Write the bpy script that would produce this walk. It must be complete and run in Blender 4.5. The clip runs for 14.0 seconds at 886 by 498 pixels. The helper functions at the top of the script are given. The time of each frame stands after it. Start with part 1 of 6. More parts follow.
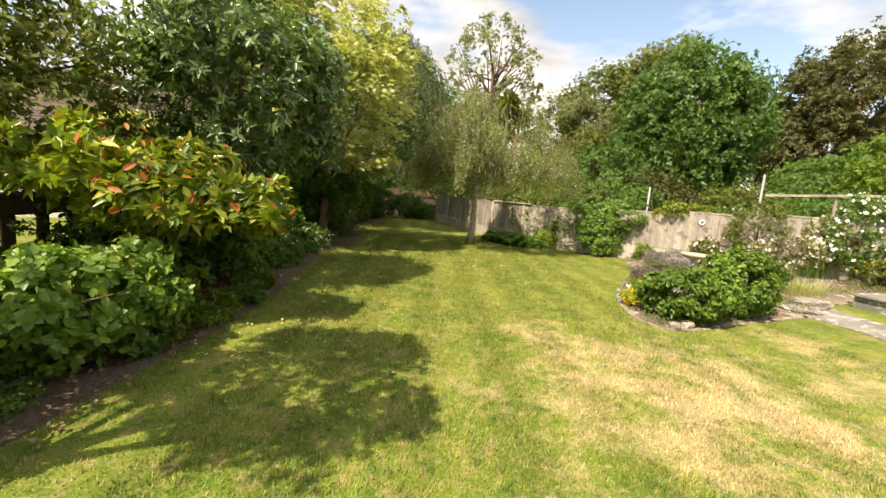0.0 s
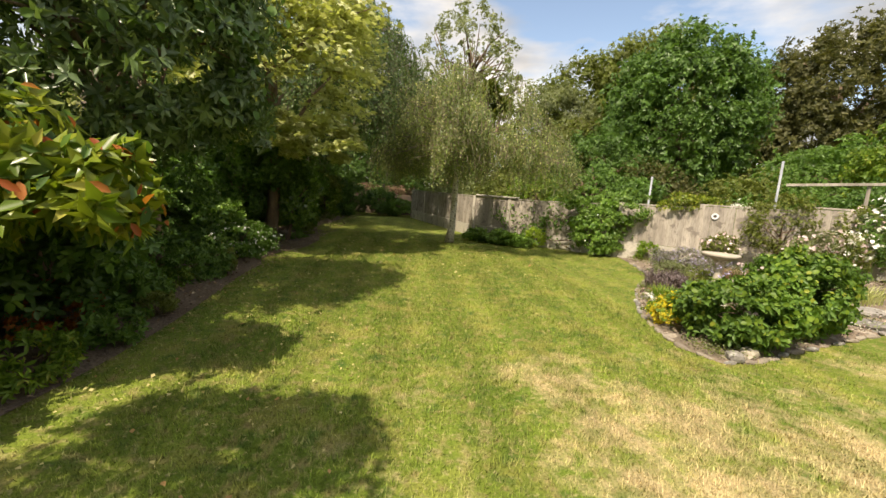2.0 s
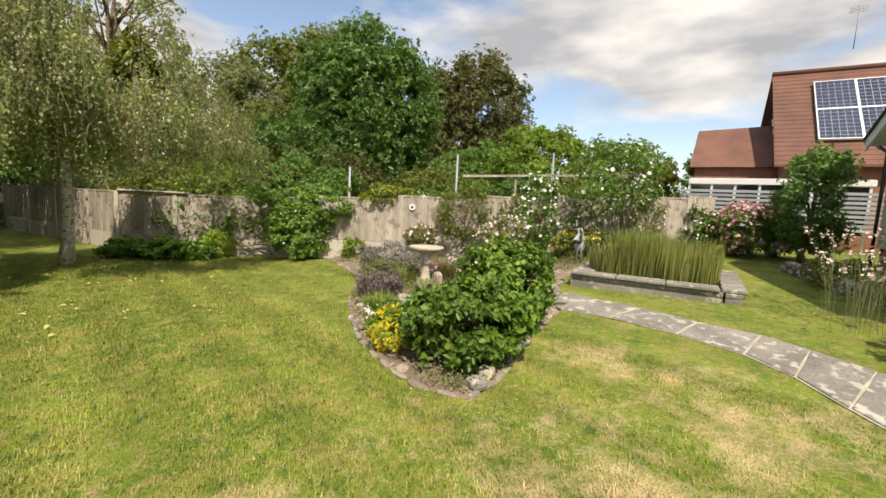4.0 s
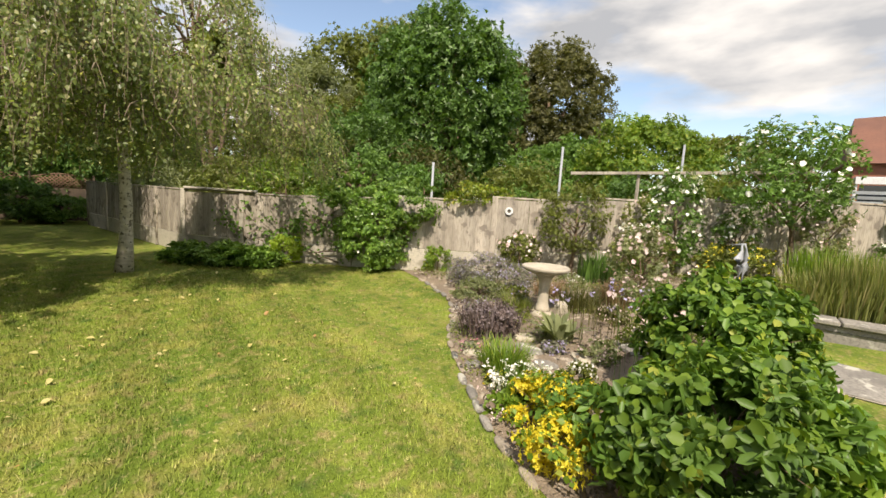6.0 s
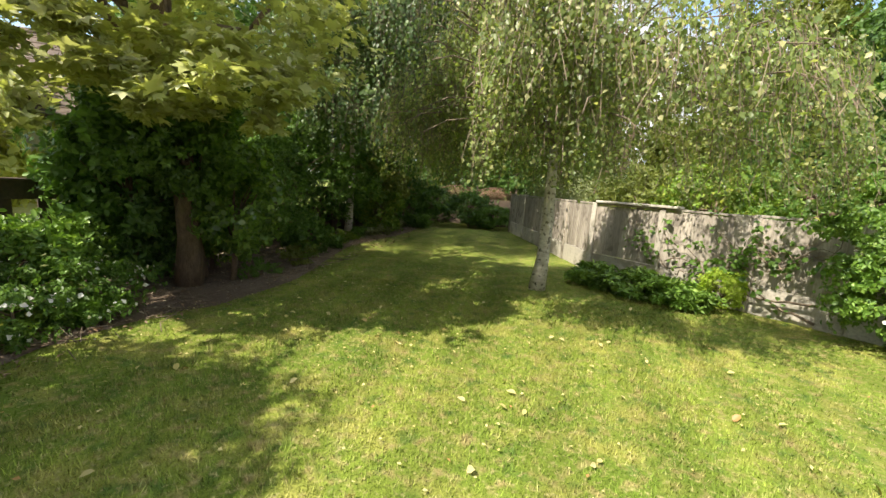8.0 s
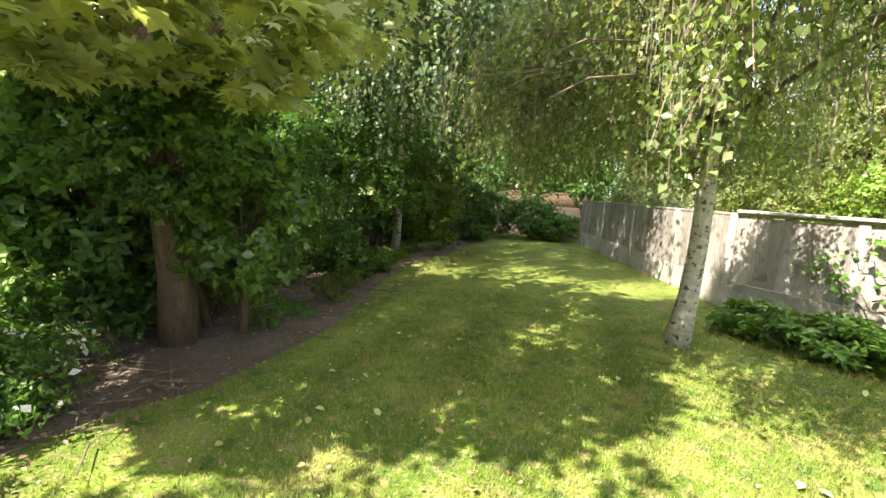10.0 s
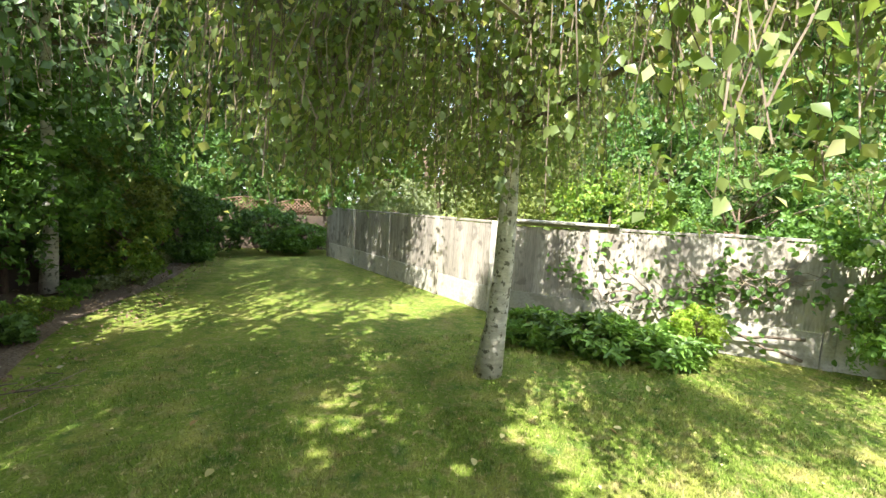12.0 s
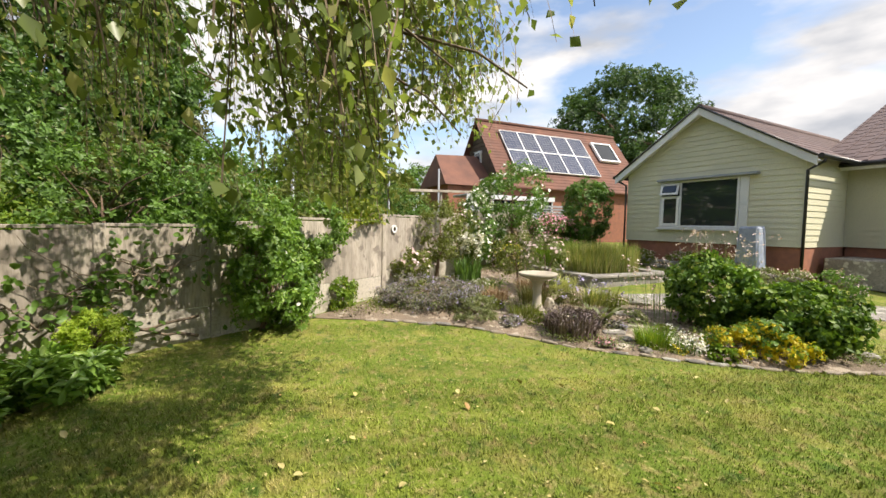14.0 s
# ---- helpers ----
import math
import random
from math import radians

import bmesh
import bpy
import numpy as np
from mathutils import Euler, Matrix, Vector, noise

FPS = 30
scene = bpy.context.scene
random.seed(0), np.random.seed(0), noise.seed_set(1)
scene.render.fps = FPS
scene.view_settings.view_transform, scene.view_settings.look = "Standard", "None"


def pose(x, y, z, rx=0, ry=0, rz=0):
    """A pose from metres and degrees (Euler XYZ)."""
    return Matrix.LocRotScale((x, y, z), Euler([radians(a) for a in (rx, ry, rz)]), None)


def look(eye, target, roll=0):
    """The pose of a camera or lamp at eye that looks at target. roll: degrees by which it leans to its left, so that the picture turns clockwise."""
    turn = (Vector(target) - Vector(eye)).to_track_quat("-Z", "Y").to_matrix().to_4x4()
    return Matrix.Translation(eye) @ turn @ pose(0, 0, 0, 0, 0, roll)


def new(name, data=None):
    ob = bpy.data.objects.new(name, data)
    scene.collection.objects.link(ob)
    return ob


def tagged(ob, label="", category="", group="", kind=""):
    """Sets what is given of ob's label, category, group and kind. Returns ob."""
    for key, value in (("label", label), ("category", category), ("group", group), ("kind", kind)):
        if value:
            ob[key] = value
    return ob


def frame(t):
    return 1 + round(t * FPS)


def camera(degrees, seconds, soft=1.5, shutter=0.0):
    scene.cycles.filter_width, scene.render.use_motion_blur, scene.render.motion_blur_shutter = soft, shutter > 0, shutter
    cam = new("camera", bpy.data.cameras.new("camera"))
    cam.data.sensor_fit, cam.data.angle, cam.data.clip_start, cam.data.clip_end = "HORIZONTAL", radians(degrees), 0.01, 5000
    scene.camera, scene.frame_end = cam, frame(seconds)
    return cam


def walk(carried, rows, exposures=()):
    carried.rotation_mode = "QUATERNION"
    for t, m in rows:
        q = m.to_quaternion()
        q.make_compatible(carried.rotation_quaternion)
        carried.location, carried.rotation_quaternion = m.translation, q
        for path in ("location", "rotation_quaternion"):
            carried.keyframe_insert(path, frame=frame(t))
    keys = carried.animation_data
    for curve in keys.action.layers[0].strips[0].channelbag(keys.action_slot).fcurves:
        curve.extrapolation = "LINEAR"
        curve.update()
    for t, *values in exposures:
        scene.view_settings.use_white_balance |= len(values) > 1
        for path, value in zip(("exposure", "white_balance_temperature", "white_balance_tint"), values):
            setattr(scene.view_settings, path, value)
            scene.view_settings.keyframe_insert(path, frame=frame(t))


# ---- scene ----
cam = camera(94.6, 14.0)
ROWS = [
    (0, -0.000, -0.000, 1.688, -1.22, -8.15, -4.53),
    (0.5, 0.009, 0.356, 1.646, -0.56, -8.21, -4.57),
    (1, 0.046, 0.796, 1.601, -0.15, -8.33, -4.49),
    (1.5, 0.044, 1.257, 1.555, -0.37, -8.40, -4.33),
    (2, 0.113, 1.741, 1.531, -4.37, -8.24, -4.27),
    (2.5, 0.265, 2.185, 1.522, -13.82, -7.67, -4.02),
    (3, 0.494, 2.615, 1.507, -25.81, -6.99, -3.53),
    (3.5, 0.778, 3.024, 1.500, -38.97, -6.51, -3.25),
    (3.7, 0.893, 3.194, 1.500, -44.23, -6.27, -2.94),
    (5.8, 1.597, 5.071, 1.518, -40.78, -6.65, -3.47),
    (6, 1.606, 5.270, 1.519, -36.08, -6.82, -3.61),
    (6.5, 1.617, 5.750, 1.522, -20.11, -7.45, -3.92),
    (7, 1.559, 6.162, 1.533, -6.27, -7.92, -4.19),
    (7.5, 1.455, 6.676, 1.542, 3.76, -8.37, -4.00),
    (8, 1.257, 7.178, 1.545, 13.51, -8.82, -3.96),
    (8.5, 1.052, 7.643, 1.542, 19.74, -8.99, -3.59),
    (8.7, 0.972, 7.835, 1.542, 21.00, -8.64, -3.05),
    (11, -0.219, 9.657, 1.551, 10.69, -7.49, -3.49),
    (11.5, -0.299, 10.026, 1.557, -1.43, -6.35, -3.51),
    (12, -0.334, 10.357, 1.559, -17.96, -5.64, -3.10),
    (12.5, -0.283, 10.611, 1.554, -36.30, -5.08, -2.95),
    (13, -0.215, 10.821, 1.538, -56.21, -4.24, -2.15),
    (13.5, -0.257, 10.939, 1.516, -78.14, -3.68, -1.83),
    (14, -0.362, 10.997, 1.493, -97.59, -3.47, -1.02),
]
EXPOSURES = ((0.0, 0.94, 8000, 12), (3.5, 0.48, 7400, 12), (6.5, 0.68, 7300, 12), (7.5, 1.02, 7000, 11), (8.5, 1.5, 6900, 9), (11.0, 2.3, 6300, 12), (11.7, 2.3, 6250, 9), (12.5, 1.65, 6200, 7), (13.3, 1.1, 6800, 9), (14.0, 0.75, 7000, 12))
walk(cam, [(t, pose(x, y, z, 90 + pitch, roll, yaw)) for t, x, y, z, yaw, pitch, roll in ROWS], EXPOSURES)

# ---- sun, sky, exposure ----
SUN_TO = Vector((-0.58, -0.81, 1.28)).normalized()
SUN_POWER, SKY_POWER = 3.9, 0.15
scene.view_settings.exposure = 0.0


def build_light():
    sun = new("sun", bpy.data.lights.new("sun", "SUN"))
    sun.data.energy, sun.data.angle, sun.data.color = SUN_POWER, radians(0.6), (1.0, 0.95, 0.86)
    sun.matrix_world = look((0, 0, 30), Vector((0, 0, 30)) - SUN_TO)
    world = bpy.data.worlds.new("world")
    scene.world = world
    world.use_nodes = True
    nt = world.node_tree
    nt.nodes.clear()
    N, L = nt.nodes.new, nt.links.new
    out, bg = N("ShaderNodeOutputWorld"), N("ShaderNodeBackground")
    sky = N("ShaderNodeTexSky")
    sky.sky_type, sky.sun_disc = "NISHITA", False
    sky.sun_elevation = math.asin(SUN_TO.z)
    sky.sun_rotation = math.atan2(SUN_TO.x, SUN_TO.y)
    tc, mp = N("ShaderNodeTexCoord"), N("ShaderNodeMapping")
    mp.inputs["Scale"].default_value = (1.6, 1.6, 4.6)
    mp.inputs["Location"].default_value = (3.2, 1.5, 0.35)
    noi = N("ShaderNodeTexNoise")
    noi.inputs["Scale"].default_value, noi.inputs["Detail"].default_value = 1.25, 7
    noi.inputs["Roughness"].default_value = 0.52
    ramp = N("ShaderNodeValToRGB")
    ramp.color_ramp.elements[0].position, ramp.color_ramp.elements[1].position = 0.42, 0.54
    tone = N("ShaderNodeTexNoise")
    tone.inputs["Scale"].default_value, tone.inputs["Detail"].default_value = 2.6, 5
    shade = N("ShaderNodeValToRGB")
    shade.color_ramp.elements[0].position, shade.color_ramp.elements[1].position = 0.36, 0.62
    shade.color_ramp.elements[0].color, shade.color_ramp.elements[1].color = (2.3, 2.5, 2.85, 1), (4.7, 4.75, 4.85, 1)
    mix = N("ShaderNodeMixRGB")
    L(tc.outputs["Generated"], mp.inputs["Vector"])
    L(mp.outputs[0], noi.inputs["Vector"])
    L(mp.outputs[0], tone.inputs["Vector"])
    L(noi.outputs["Fac"], ramp.inputs[0])
    L(tone.outputs["Fac"], shade.inputs[0])
    L(ramp.outputs[0], mix.inputs[0])
    L(sky.outputs[0], mix.inputs[1])
    L(shade.outputs[0], mix.inputs[2])
    L(mix.outputs[0], bg.inputs[0])
    bg.inputs[1].default_value = SKY_POWER
    L(bg.outputs[0], out.inputs[0])


build_light()


# ---- materials ----
def material(name):
    m = bpy.data.materials.new(name)
    m.use_nodes = True
    nt = m.node_tree
    return m, nt, nt.nodes["Principled BSDF"]


def noise_mix(nt, a, b, scale, lo=0.35, hi=0.65, detail=4.0, vec=None, stretch=None):
    """A colour between a and b by noise of that scale (in object metres)."""
    N, L = nt.nodes.new, nt.links.new
    if vec is None:
        vec = N("ShaderNodeTexCoord").outputs["Object"]
    if stretch:
        mp = N("ShaderNodeMapping")
        mp.inputs["Scale"].default_value = stretch
        L(vec, mp.inputs["Vector"])
        vec = mp.outputs[0]
    noi, ramp, mix = N("ShaderNodeTexNoise"), N("ShaderNodeMapRange"), N("ShaderNodeMixRGB")
    noi.inputs["Scale"].default_value, noi.inputs["Detail"].default_value = scale, detail
    ramp.inputs["From Min"].default_value, ramp.inputs["From Max"].default_value = lo, hi
    L(vec, noi.inputs["Vector"])
    L(noi.outputs["Fac"], ramp.inputs["Value"])
    L(ramp.outputs[0], mix.inputs[0])
    for sock, c in ((mix.inputs[1], a), (mix.inputs[2], b)):
        if isinstance(c, tuple):
            sock.default_value = (*c, 1)
        else:
            L(c, sock)
    return mix.outputs[0], noi.outputs["Fac"]


def solid(name, a, b, scale=3.0, rough=0.8, bump=0.3, fine=40.0, metal=0.0, stretch=None, spots=None, depth=0.01):
    """A rough surface: two tones in large stains, fine grain, relief; spots: a third tone in blotches."""
    m, nt, p = material(name)
    N, L = nt.nodes.new, nt.links.new
    vec = N("ShaderNodeNewGeometry").outputs["Position"]
    col, _ = noise_mix(nt, a, b, scale, vec=vec, stretch=stretch)
    dark = tuple(c * 0.72 for c in a)
    col, fac = noise_mix(nt, col, dark, fine, 0.45, 0.8, vec=vec, stretch=stretch)
    if spots:
        col, _ = noise_mix(nt, col, spots, scale * 3.1, 0.56, 0.63, vec=vec)
    rnd, hsv = N("ShaderNodeObjectInfo"), N("ShaderNodeHueSaturation")
    rng = N("ShaderNodeMapRange")
    rng.inputs["To Min"].default_value, rng.inputs["To Max"].default_value = 0.85, 1.12
    L(rnd.outputs["Random"], rng.inputs["Value"])
    L(rng.outputs[0], hsv.inputs["Value"])
    L(col, hsv.inputs["Color"])
    L(hsv.outputs[0], p.inputs["Base Color"])
    bp = N("ShaderNodeBump")
    bp.inputs["Strength"].default_value, bp.inputs["Distance"].default_value = bump, depth
    L(fac, bp.inputs["Height"])
    L(bp.outputs[0], p.inputs["Normal"])
    p.inputs["Roughness"].default_value, p.inputs["Metallic"].default_value = rough, metal
    return m


def leafy(name, a, b, c=None, share=0.15, rough=0.5, glow=0.35, spec=0.4):
    """Leaves: each leaf its own tone between a and b, some of tone c; light passes through."""
    m, nt, p = material(name)
    N, L = nt.nodes.new, nt.links.new
    geo = N("ShaderNodeNewGeometry")
    ramp = N("ShaderNodeValToRGB")
    e = ramp.color_ramp.elements
    e[0].position, e[0].color = 0.0, (*a, 1)
    e[1].position, e[1].color = 1.0 - share, (*b, 1)
    if c:
        x = e.new(1.0 - share + 0.02)
        x.color = (*c, 1)
    L(geo.outputs["Random Per Island"], ramp.inputs[0])
    big = N("ShaderNodeTexNoise")
    big.inputs["Scale"].default_value, big.inputs["Detail"].default_value = 0.9, 3
    L(geo.outputs["Position"], big.inputs["Vector"])
    rng = N("ShaderNodeMapRange")
    rng.inputs["From Min"].default_value, rng.inputs["From Max"].default_value = 0.3, 0.7
    rng.inputs["To Min"].default_value, rng.inputs["To Max"].default_value = 0.72, 1.28
    L(big.outputs["Fac"], rng.inputs["Value"])
    hsv = N("ShaderNodeHueSaturation")
    L(rng.outputs[0], hsv.inputs["Value"])
    L(ramp.outputs[0], hsv.inputs["Color"])
    L(hsv.outputs[0], p.inputs["Base Color"])
    p.inputs["Roughness"].default_value = rough
    p.inputs["Specular IOR Level"].default_value = spec
    tr, mix = N("ShaderNodeBsdfTranslucent"), N("ShaderNodeMixShader")
    warm = N("ShaderNodeMixRGB")
    warm.blend_type, warm.inputs[0].default_value, warm.inputs[2].default_value = "MULTIPLY", 1.0, (1.25, 1.3, 0.6, 1)
    L(hsv.outputs[0], warm.inputs[1])
    L(warm.outputs[0], tr.inputs["Color"])
    mix.inputs[0].default_value = glow
    L(p.outputs[0], mix.inputs[1])
    L(tr.outputs[0], mix.inputs[2])
    L(mix.outputs[0], nt.nodes["Material Output"].inputs[0])
    return m


def lawn_colour(nt):
    """The lawn's colour by place: green, yellower where it is dry, straw in the worn patches, faint mown stripes."""
    N, L = nt.nodes.new, nt.links.new
    pos = N("ShaderNodeNewGeometry").outputs["Position"]
    col, _ = noise_mix(nt, (0.118, 0.175, 0.023), (0.19, 0.238, 0.036), 0.8, vec=pos)
    col, _ = noise_mix(nt, col, (0.29, 0.275, 0.07), 2.3, 0.5, 0.72, 5, vec=pos)
    col, _ = noise_mix(nt, col, (0.30, 0.24, 0.10), 9.0, 0.52, 0.72, 6, vec=pos)
    col, _ = noise_mix(nt, col, (0.065, 0.125, 0.022), 6.0, 0.54, 0.72, 5, vec=pos)
    col, _ = noise_mix(nt, col, (0.33, 0.30, 0.12), 24.0, 0.55, 0.7, 4, vec=pos)
    # the dry part: centred on the worn stretch, thinning outwards
    sep = N("ShaderNodeSeparateXYZ")
    L(pos, sep.inputs[0])

    def blob(cx, cy, rx, ry):
        mp, ln, r = N("ShaderNodeMapping"), N("ShaderNodeVectorMath"), N("ShaderNodeMapRange")
        mp.inputs["Location"].default_value = (-cx / rx, -cy / ry, 0)
        mp.inputs["Scale"].default_value = (1 / rx, 1 / ry, 0)
        ln.operation = "LENGTH"
        L(pos, mp.inputs["Vector"])
        L(mp.outputs[0], ln.inputs[0])
        L(ln.outputs["Value"], r.inputs["Value"])
        r.inputs["From Min"].default_value, r.inputs["From Max"].default_value = 0.1, 1.3
        r.inputs["To Min"].default_value, r.inputs["To Max"].default_value = 1.0, 0.0
        return r.outputs[0]

    def add(a, b):
        m = N("ShaderNodeMath")
        m.operation = "MAXIMUM"
        L(a, m.inputs[0])
        L(b, m.inputs[1])
        return m.outputs[0]

    dry = blob(2.5, 3.6, 2.5, 2.2)
    for q in DRY:
        dry = add(dry, blob(*q))
    noi, ms, rr = N("ShaderNodeTexNoise"), N("ShaderNodeMath"), N("ShaderNodeMapRange")
    noi.inputs["Scale"].default_value, noi.inputs["Detail"].default_value = 1.7, 6
    noi.inputs["Roughness"].default_value = 0.74
    L(pos, noi.inputs["Vector"])
    ms.operation = "MULTIPLY_ADD"
    L(dry, ms.inputs[0])
    ms.inputs[1].default_value = 0.27
    L(noi.outputs["Fac"], ms.inputs[2])
    rr.inputs["From Min"].default_value, rr.inputs["From Max"].default_value = 0.625, 0.80
    L(ms.outputs[0], rr.inputs["Value"])
    mix = N("ShaderNodeMixRGB")
    L(rr.outputs[0], mix.inputs[0])
    L(col, mix.inputs[1])
    mix.inputs[2].default_value = (0.46, 0.365, 0.19, 1)
    wave = N("ShaderNodeTexWave")
    wave.bands_direction = "X"
    wave.inputs["Scale"].default_value, wave.inputs["Distortion"].default_value = 0.42, 0.6
    L(pos, wave.inputs["Vector"])
    rng, hsv = N("ShaderNodeMapRange"), N("ShaderNodeHueSaturation")
    rng.inputs["To Min"].default_value, rng.inputs["To Max"].default_value = 0.9, 1.1
    L(wave.outputs["Fac"], rng.inputs["Value"])
    L(rng.outputs[0], hsv.inputs["Value"])
    L(mix.outputs[0], hsv.inputs["Color"])
    return hsv.outputs[0], pos


DRY = ((3.1, 3.0, 1.3, 0.9), (4.9, 3.9, 0.9, 1.2), (1.6, 4.9, 0.9, 0.7), (5.0, 5.2, 0.7, 0.7), (4.2, 1.6, 1.6, 1.0))


def make_lawn():
    m, nt, p = material("lawn")
    N, L = nt.nodes.new, nt.links.new
    col, pos = lawn_colour(nt)
    col, fac = noise_mix(nt, col, (0.07, 0.09, 0.015), 55, 0.45, 0.85, 6, vec=pos)
    L(col, p.inputs["Base Color"])
    bp = N("ShaderNodeBump")
    bp.inputs["Strength"].default_value, bp.inputs["Distance"].default_value = 0.5, 0.02
    L(fac, bp.inputs["Height"])
    L(bp.outputs[0], p.inputs["Normal"])
    p.inputs["Roughness"].default_value = 0.9
    p.inputs["Specular IOR Level"].default_value = 0.15
    g, nt, p = material("grass_blade")
    col, pos = lawn_colour(nt)
    geo, rng, hsv = nt.nodes.new("ShaderNodeNewGeometry"), nt.nodes.new("ShaderNodeMapRange"), nt.nodes.new("ShaderNodeHueSaturation")
    rng.inputs["To Min"].default_value, rng.inputs["To Max"].default_value = 0.75, 1.65
    nt.links.new(geo.outputs["Random Per Island"], rng.inputs["Value"])
    nt.links.new(rng.outputs[0], hsv.inputs["Value"])
    nt.links.new(col, hsv.inputs["Color"])
    nt.links.new(hsv.outputs[0], p.inputs["Base Color"])
    p.inputs["Roughness"].default_value = 0.7
    p.inputs["Specular IOR Level"].default_value = 0.2
    return m, g


LAWN, BLADE = make_lawn()
SOIL = solid("soil", (0.11, 0.075, 0.05), (0.19, 0.14, 0.10), 1.5, 0.95, 1.0, 30, depth=0.03)
GRAVEL = solid("gravel_bed", (0.30, 0.23, 0.165), (0.19, 0.15, 0.11), 2.0, 0.95, 1.0, 45, spots=(0.45, 0.38, 0.3), depth=0.03)
BOARD = solid("weathered_board", (0.33, 0.285, 0.235), (0.52, 0.46, 0.385), 1.6, 0.85, 0.5, 16, stretch=(3, 3, 0.45), spots=(0.24, 0.205, 0.17))
CONCRETE = solid("concrete", (0.45, 0.41, 0.34), (0.55, 0.50, 0.42), 1.1, 0.9, 0.3, 30, spots=(0.33, 0.30, 0.24))
DARKWOOD = solid("dark_wood", (0.07, 0.05, 0.035), (0.13, 0.09, 0.06), 1.5, 0.8, 0.4, 25)
STONE = solid("paving_stone", (0.19, 0.175, 0.155), (0.31, 0.285, 0.25), 2.2, 0.9, 0.5, 35, spots=(0.46, 0.44, 0.38))
SOILSTONE = solid("earthy_stone", (0.27, 0.22, 0.17), (0.38, 0.33, 0.26), 4.0, 0.9, 0.6, 50)
PALESTONE = solid("pale_stone", (0.60, 0.53, 0.42), (0.42, 0.37, 0.29), 4.0, 0.85, 0.5, 60)
SIDING = solid("cream_siding", (0.62, 0.60, 0.44), (0.56, 0.54, 0.40), 1.0, 0.6, 0.05, 50)
WHITE = solid("white_paint", (0.80, 0.80, 0.80), (0.74, 0.75, 0.76), 2.0, 0.4, 0.05, 50)
BRICK = solid("brick", (0.34, 0.14, 0.085), (0.25, 0.11, 0.075), 6.0, 0.9, 0.3, 60)
TILE = solid("roof_tile", (0.155, 0.11, 0.105), (0.115, 0.085, 0.085), 2.0, 0.8, 0.3, 40)
LATH = solid("brown_lath", (0.22, 0.13, 0.08), (0.30, 0.19, 0.12), 2.0, 0.8, 0.2, 30)
REDTILE = solid("red_roof_tile", (0.21, 0.095, 0.065), (0.13, 0.065, 0.05), 1.2, 0.85, 0.4, 30)
BLACK = solid("black_plastic", (0.02, 0.02, 0.02), (0.03, 0.03, 0.03), 2.0, 0.35, 0.05, 50)
GREY = solid("grey_metal", (0.35, 0.37, 0.4), (0.28, 0.3, 0.33), 2.0, 0.5, 0.1, 50)
BIRCHBARK = solid("birch_bark", (0.74, 0.68, 0.58), (0.52, 0.46, 0.37), 7.0, 0.85, 0.8, 25, stretch=(1, 1, 2.5), spots=(0.16, 0.14, 0.10))
BARK = solid("bark", (0.17, 0.115, 0.075), (0.25, 0.17, 0.11), 5.0, 0.9, 1.0, 25, stretch=(3, 3, 0.7), depth=0.03)
TWIG = solid("twig", (0.16, 0.12, 0.085), (0.26, 0.2, 0.14), 5.0, 0.9, 0.2, 25)


def make_glass():
    m, nt, p = material("dark_glass")
    p.inputs["Base Color"].default_value = (0.02, 0.025, 0.03, 1)
    p.inputs["Roughness"].default_value, p.inputs["Specular IOR Level"].default_value = 0.05, 0.8
    return m


GLASS = make_glass()
SOLAR = solid("solar_cell", (0.03, 0.04, 0.08), (0.05, 0.06, 0.11), 3.0, 0.25, 0.02, 50)


# ---- mesh helpers ----
def mesh_of(name, bm, mat):
    me = bpy.data.meshes.new(name)
    bm.to_mesh(me)
    bm.free()
    me.materials.append(mat)
    return me


def part(name, bm, mat, parent=None, label=""):
    ob = new(name, mesh_of(name, bm, mat))
    ob.parent = parent
    return tagged(ob, label)


def arrays(name, verts, faces, mat, parent=None, label="", smooth=False):
    """A mesh from arrays: verts n x 3, faces m x k."""
    me = bpy.data.meshes.new(name)
    k = faces.shape[1]
    me.vertices.add(len(verts))
    me.vertices.foreach_set("co", np.asarray(verts, np.float32).ravel())
    me.loops.add(faces.size)
    me.loops.foreach_set("vertex_index", faces.astype(np.int32).ravel())
    me.polygons.add(len(faces))
    me.polygons.foreach_set("loop_start", np.arange(0, faces.size, k, dtype=np.int32))
    me.polygons.foreach_set("loop_total", np.full(len(faces), k, np.int32))
    me.update(calc_edges=True)
    if smooth:
        me.polygons.foreach_set("use_smooth", np.ones(len(faces), bool))
    me.materials.append(mat)
    ob = new(name, me)
    ob.parent = parent
    return tagged(ob, label)


def box(bm, x0, x1, y0, y1, z0, z1, bevel=0.0, m=None):
    made = bmesh.ops.create_cube(bm, size=1.0)["verts"]
    t = Matrix.Translation(((x0 + x1) / 2, (y0 + y1) / 2, (z0 + z1) / 2)) @ Matrix.Diagonal((x1 - x0, y1 - y0, z1 - z0, 1))
    bmesh.ops.transform(bm, matrix=(m @ t) if m else t, verts=made)
    if bevel:
        edges = {e for v in made for e in v.link_edges}
        bmesh.ops.bevel(bm, geom=list(edges), offset=bevel, segments=1, affect="EDGES", profile=0.5)
    return made


def boxed(name, mat, parent, x0, x1, y0, y1, z0, z1, bevel=0.0, m=None, label=""):
    bm = bmesh.new()
    box(bm, x0, x1, y0, y1, z0, z1, bevel, m)
    return part(name, bm, mat, parent, label)


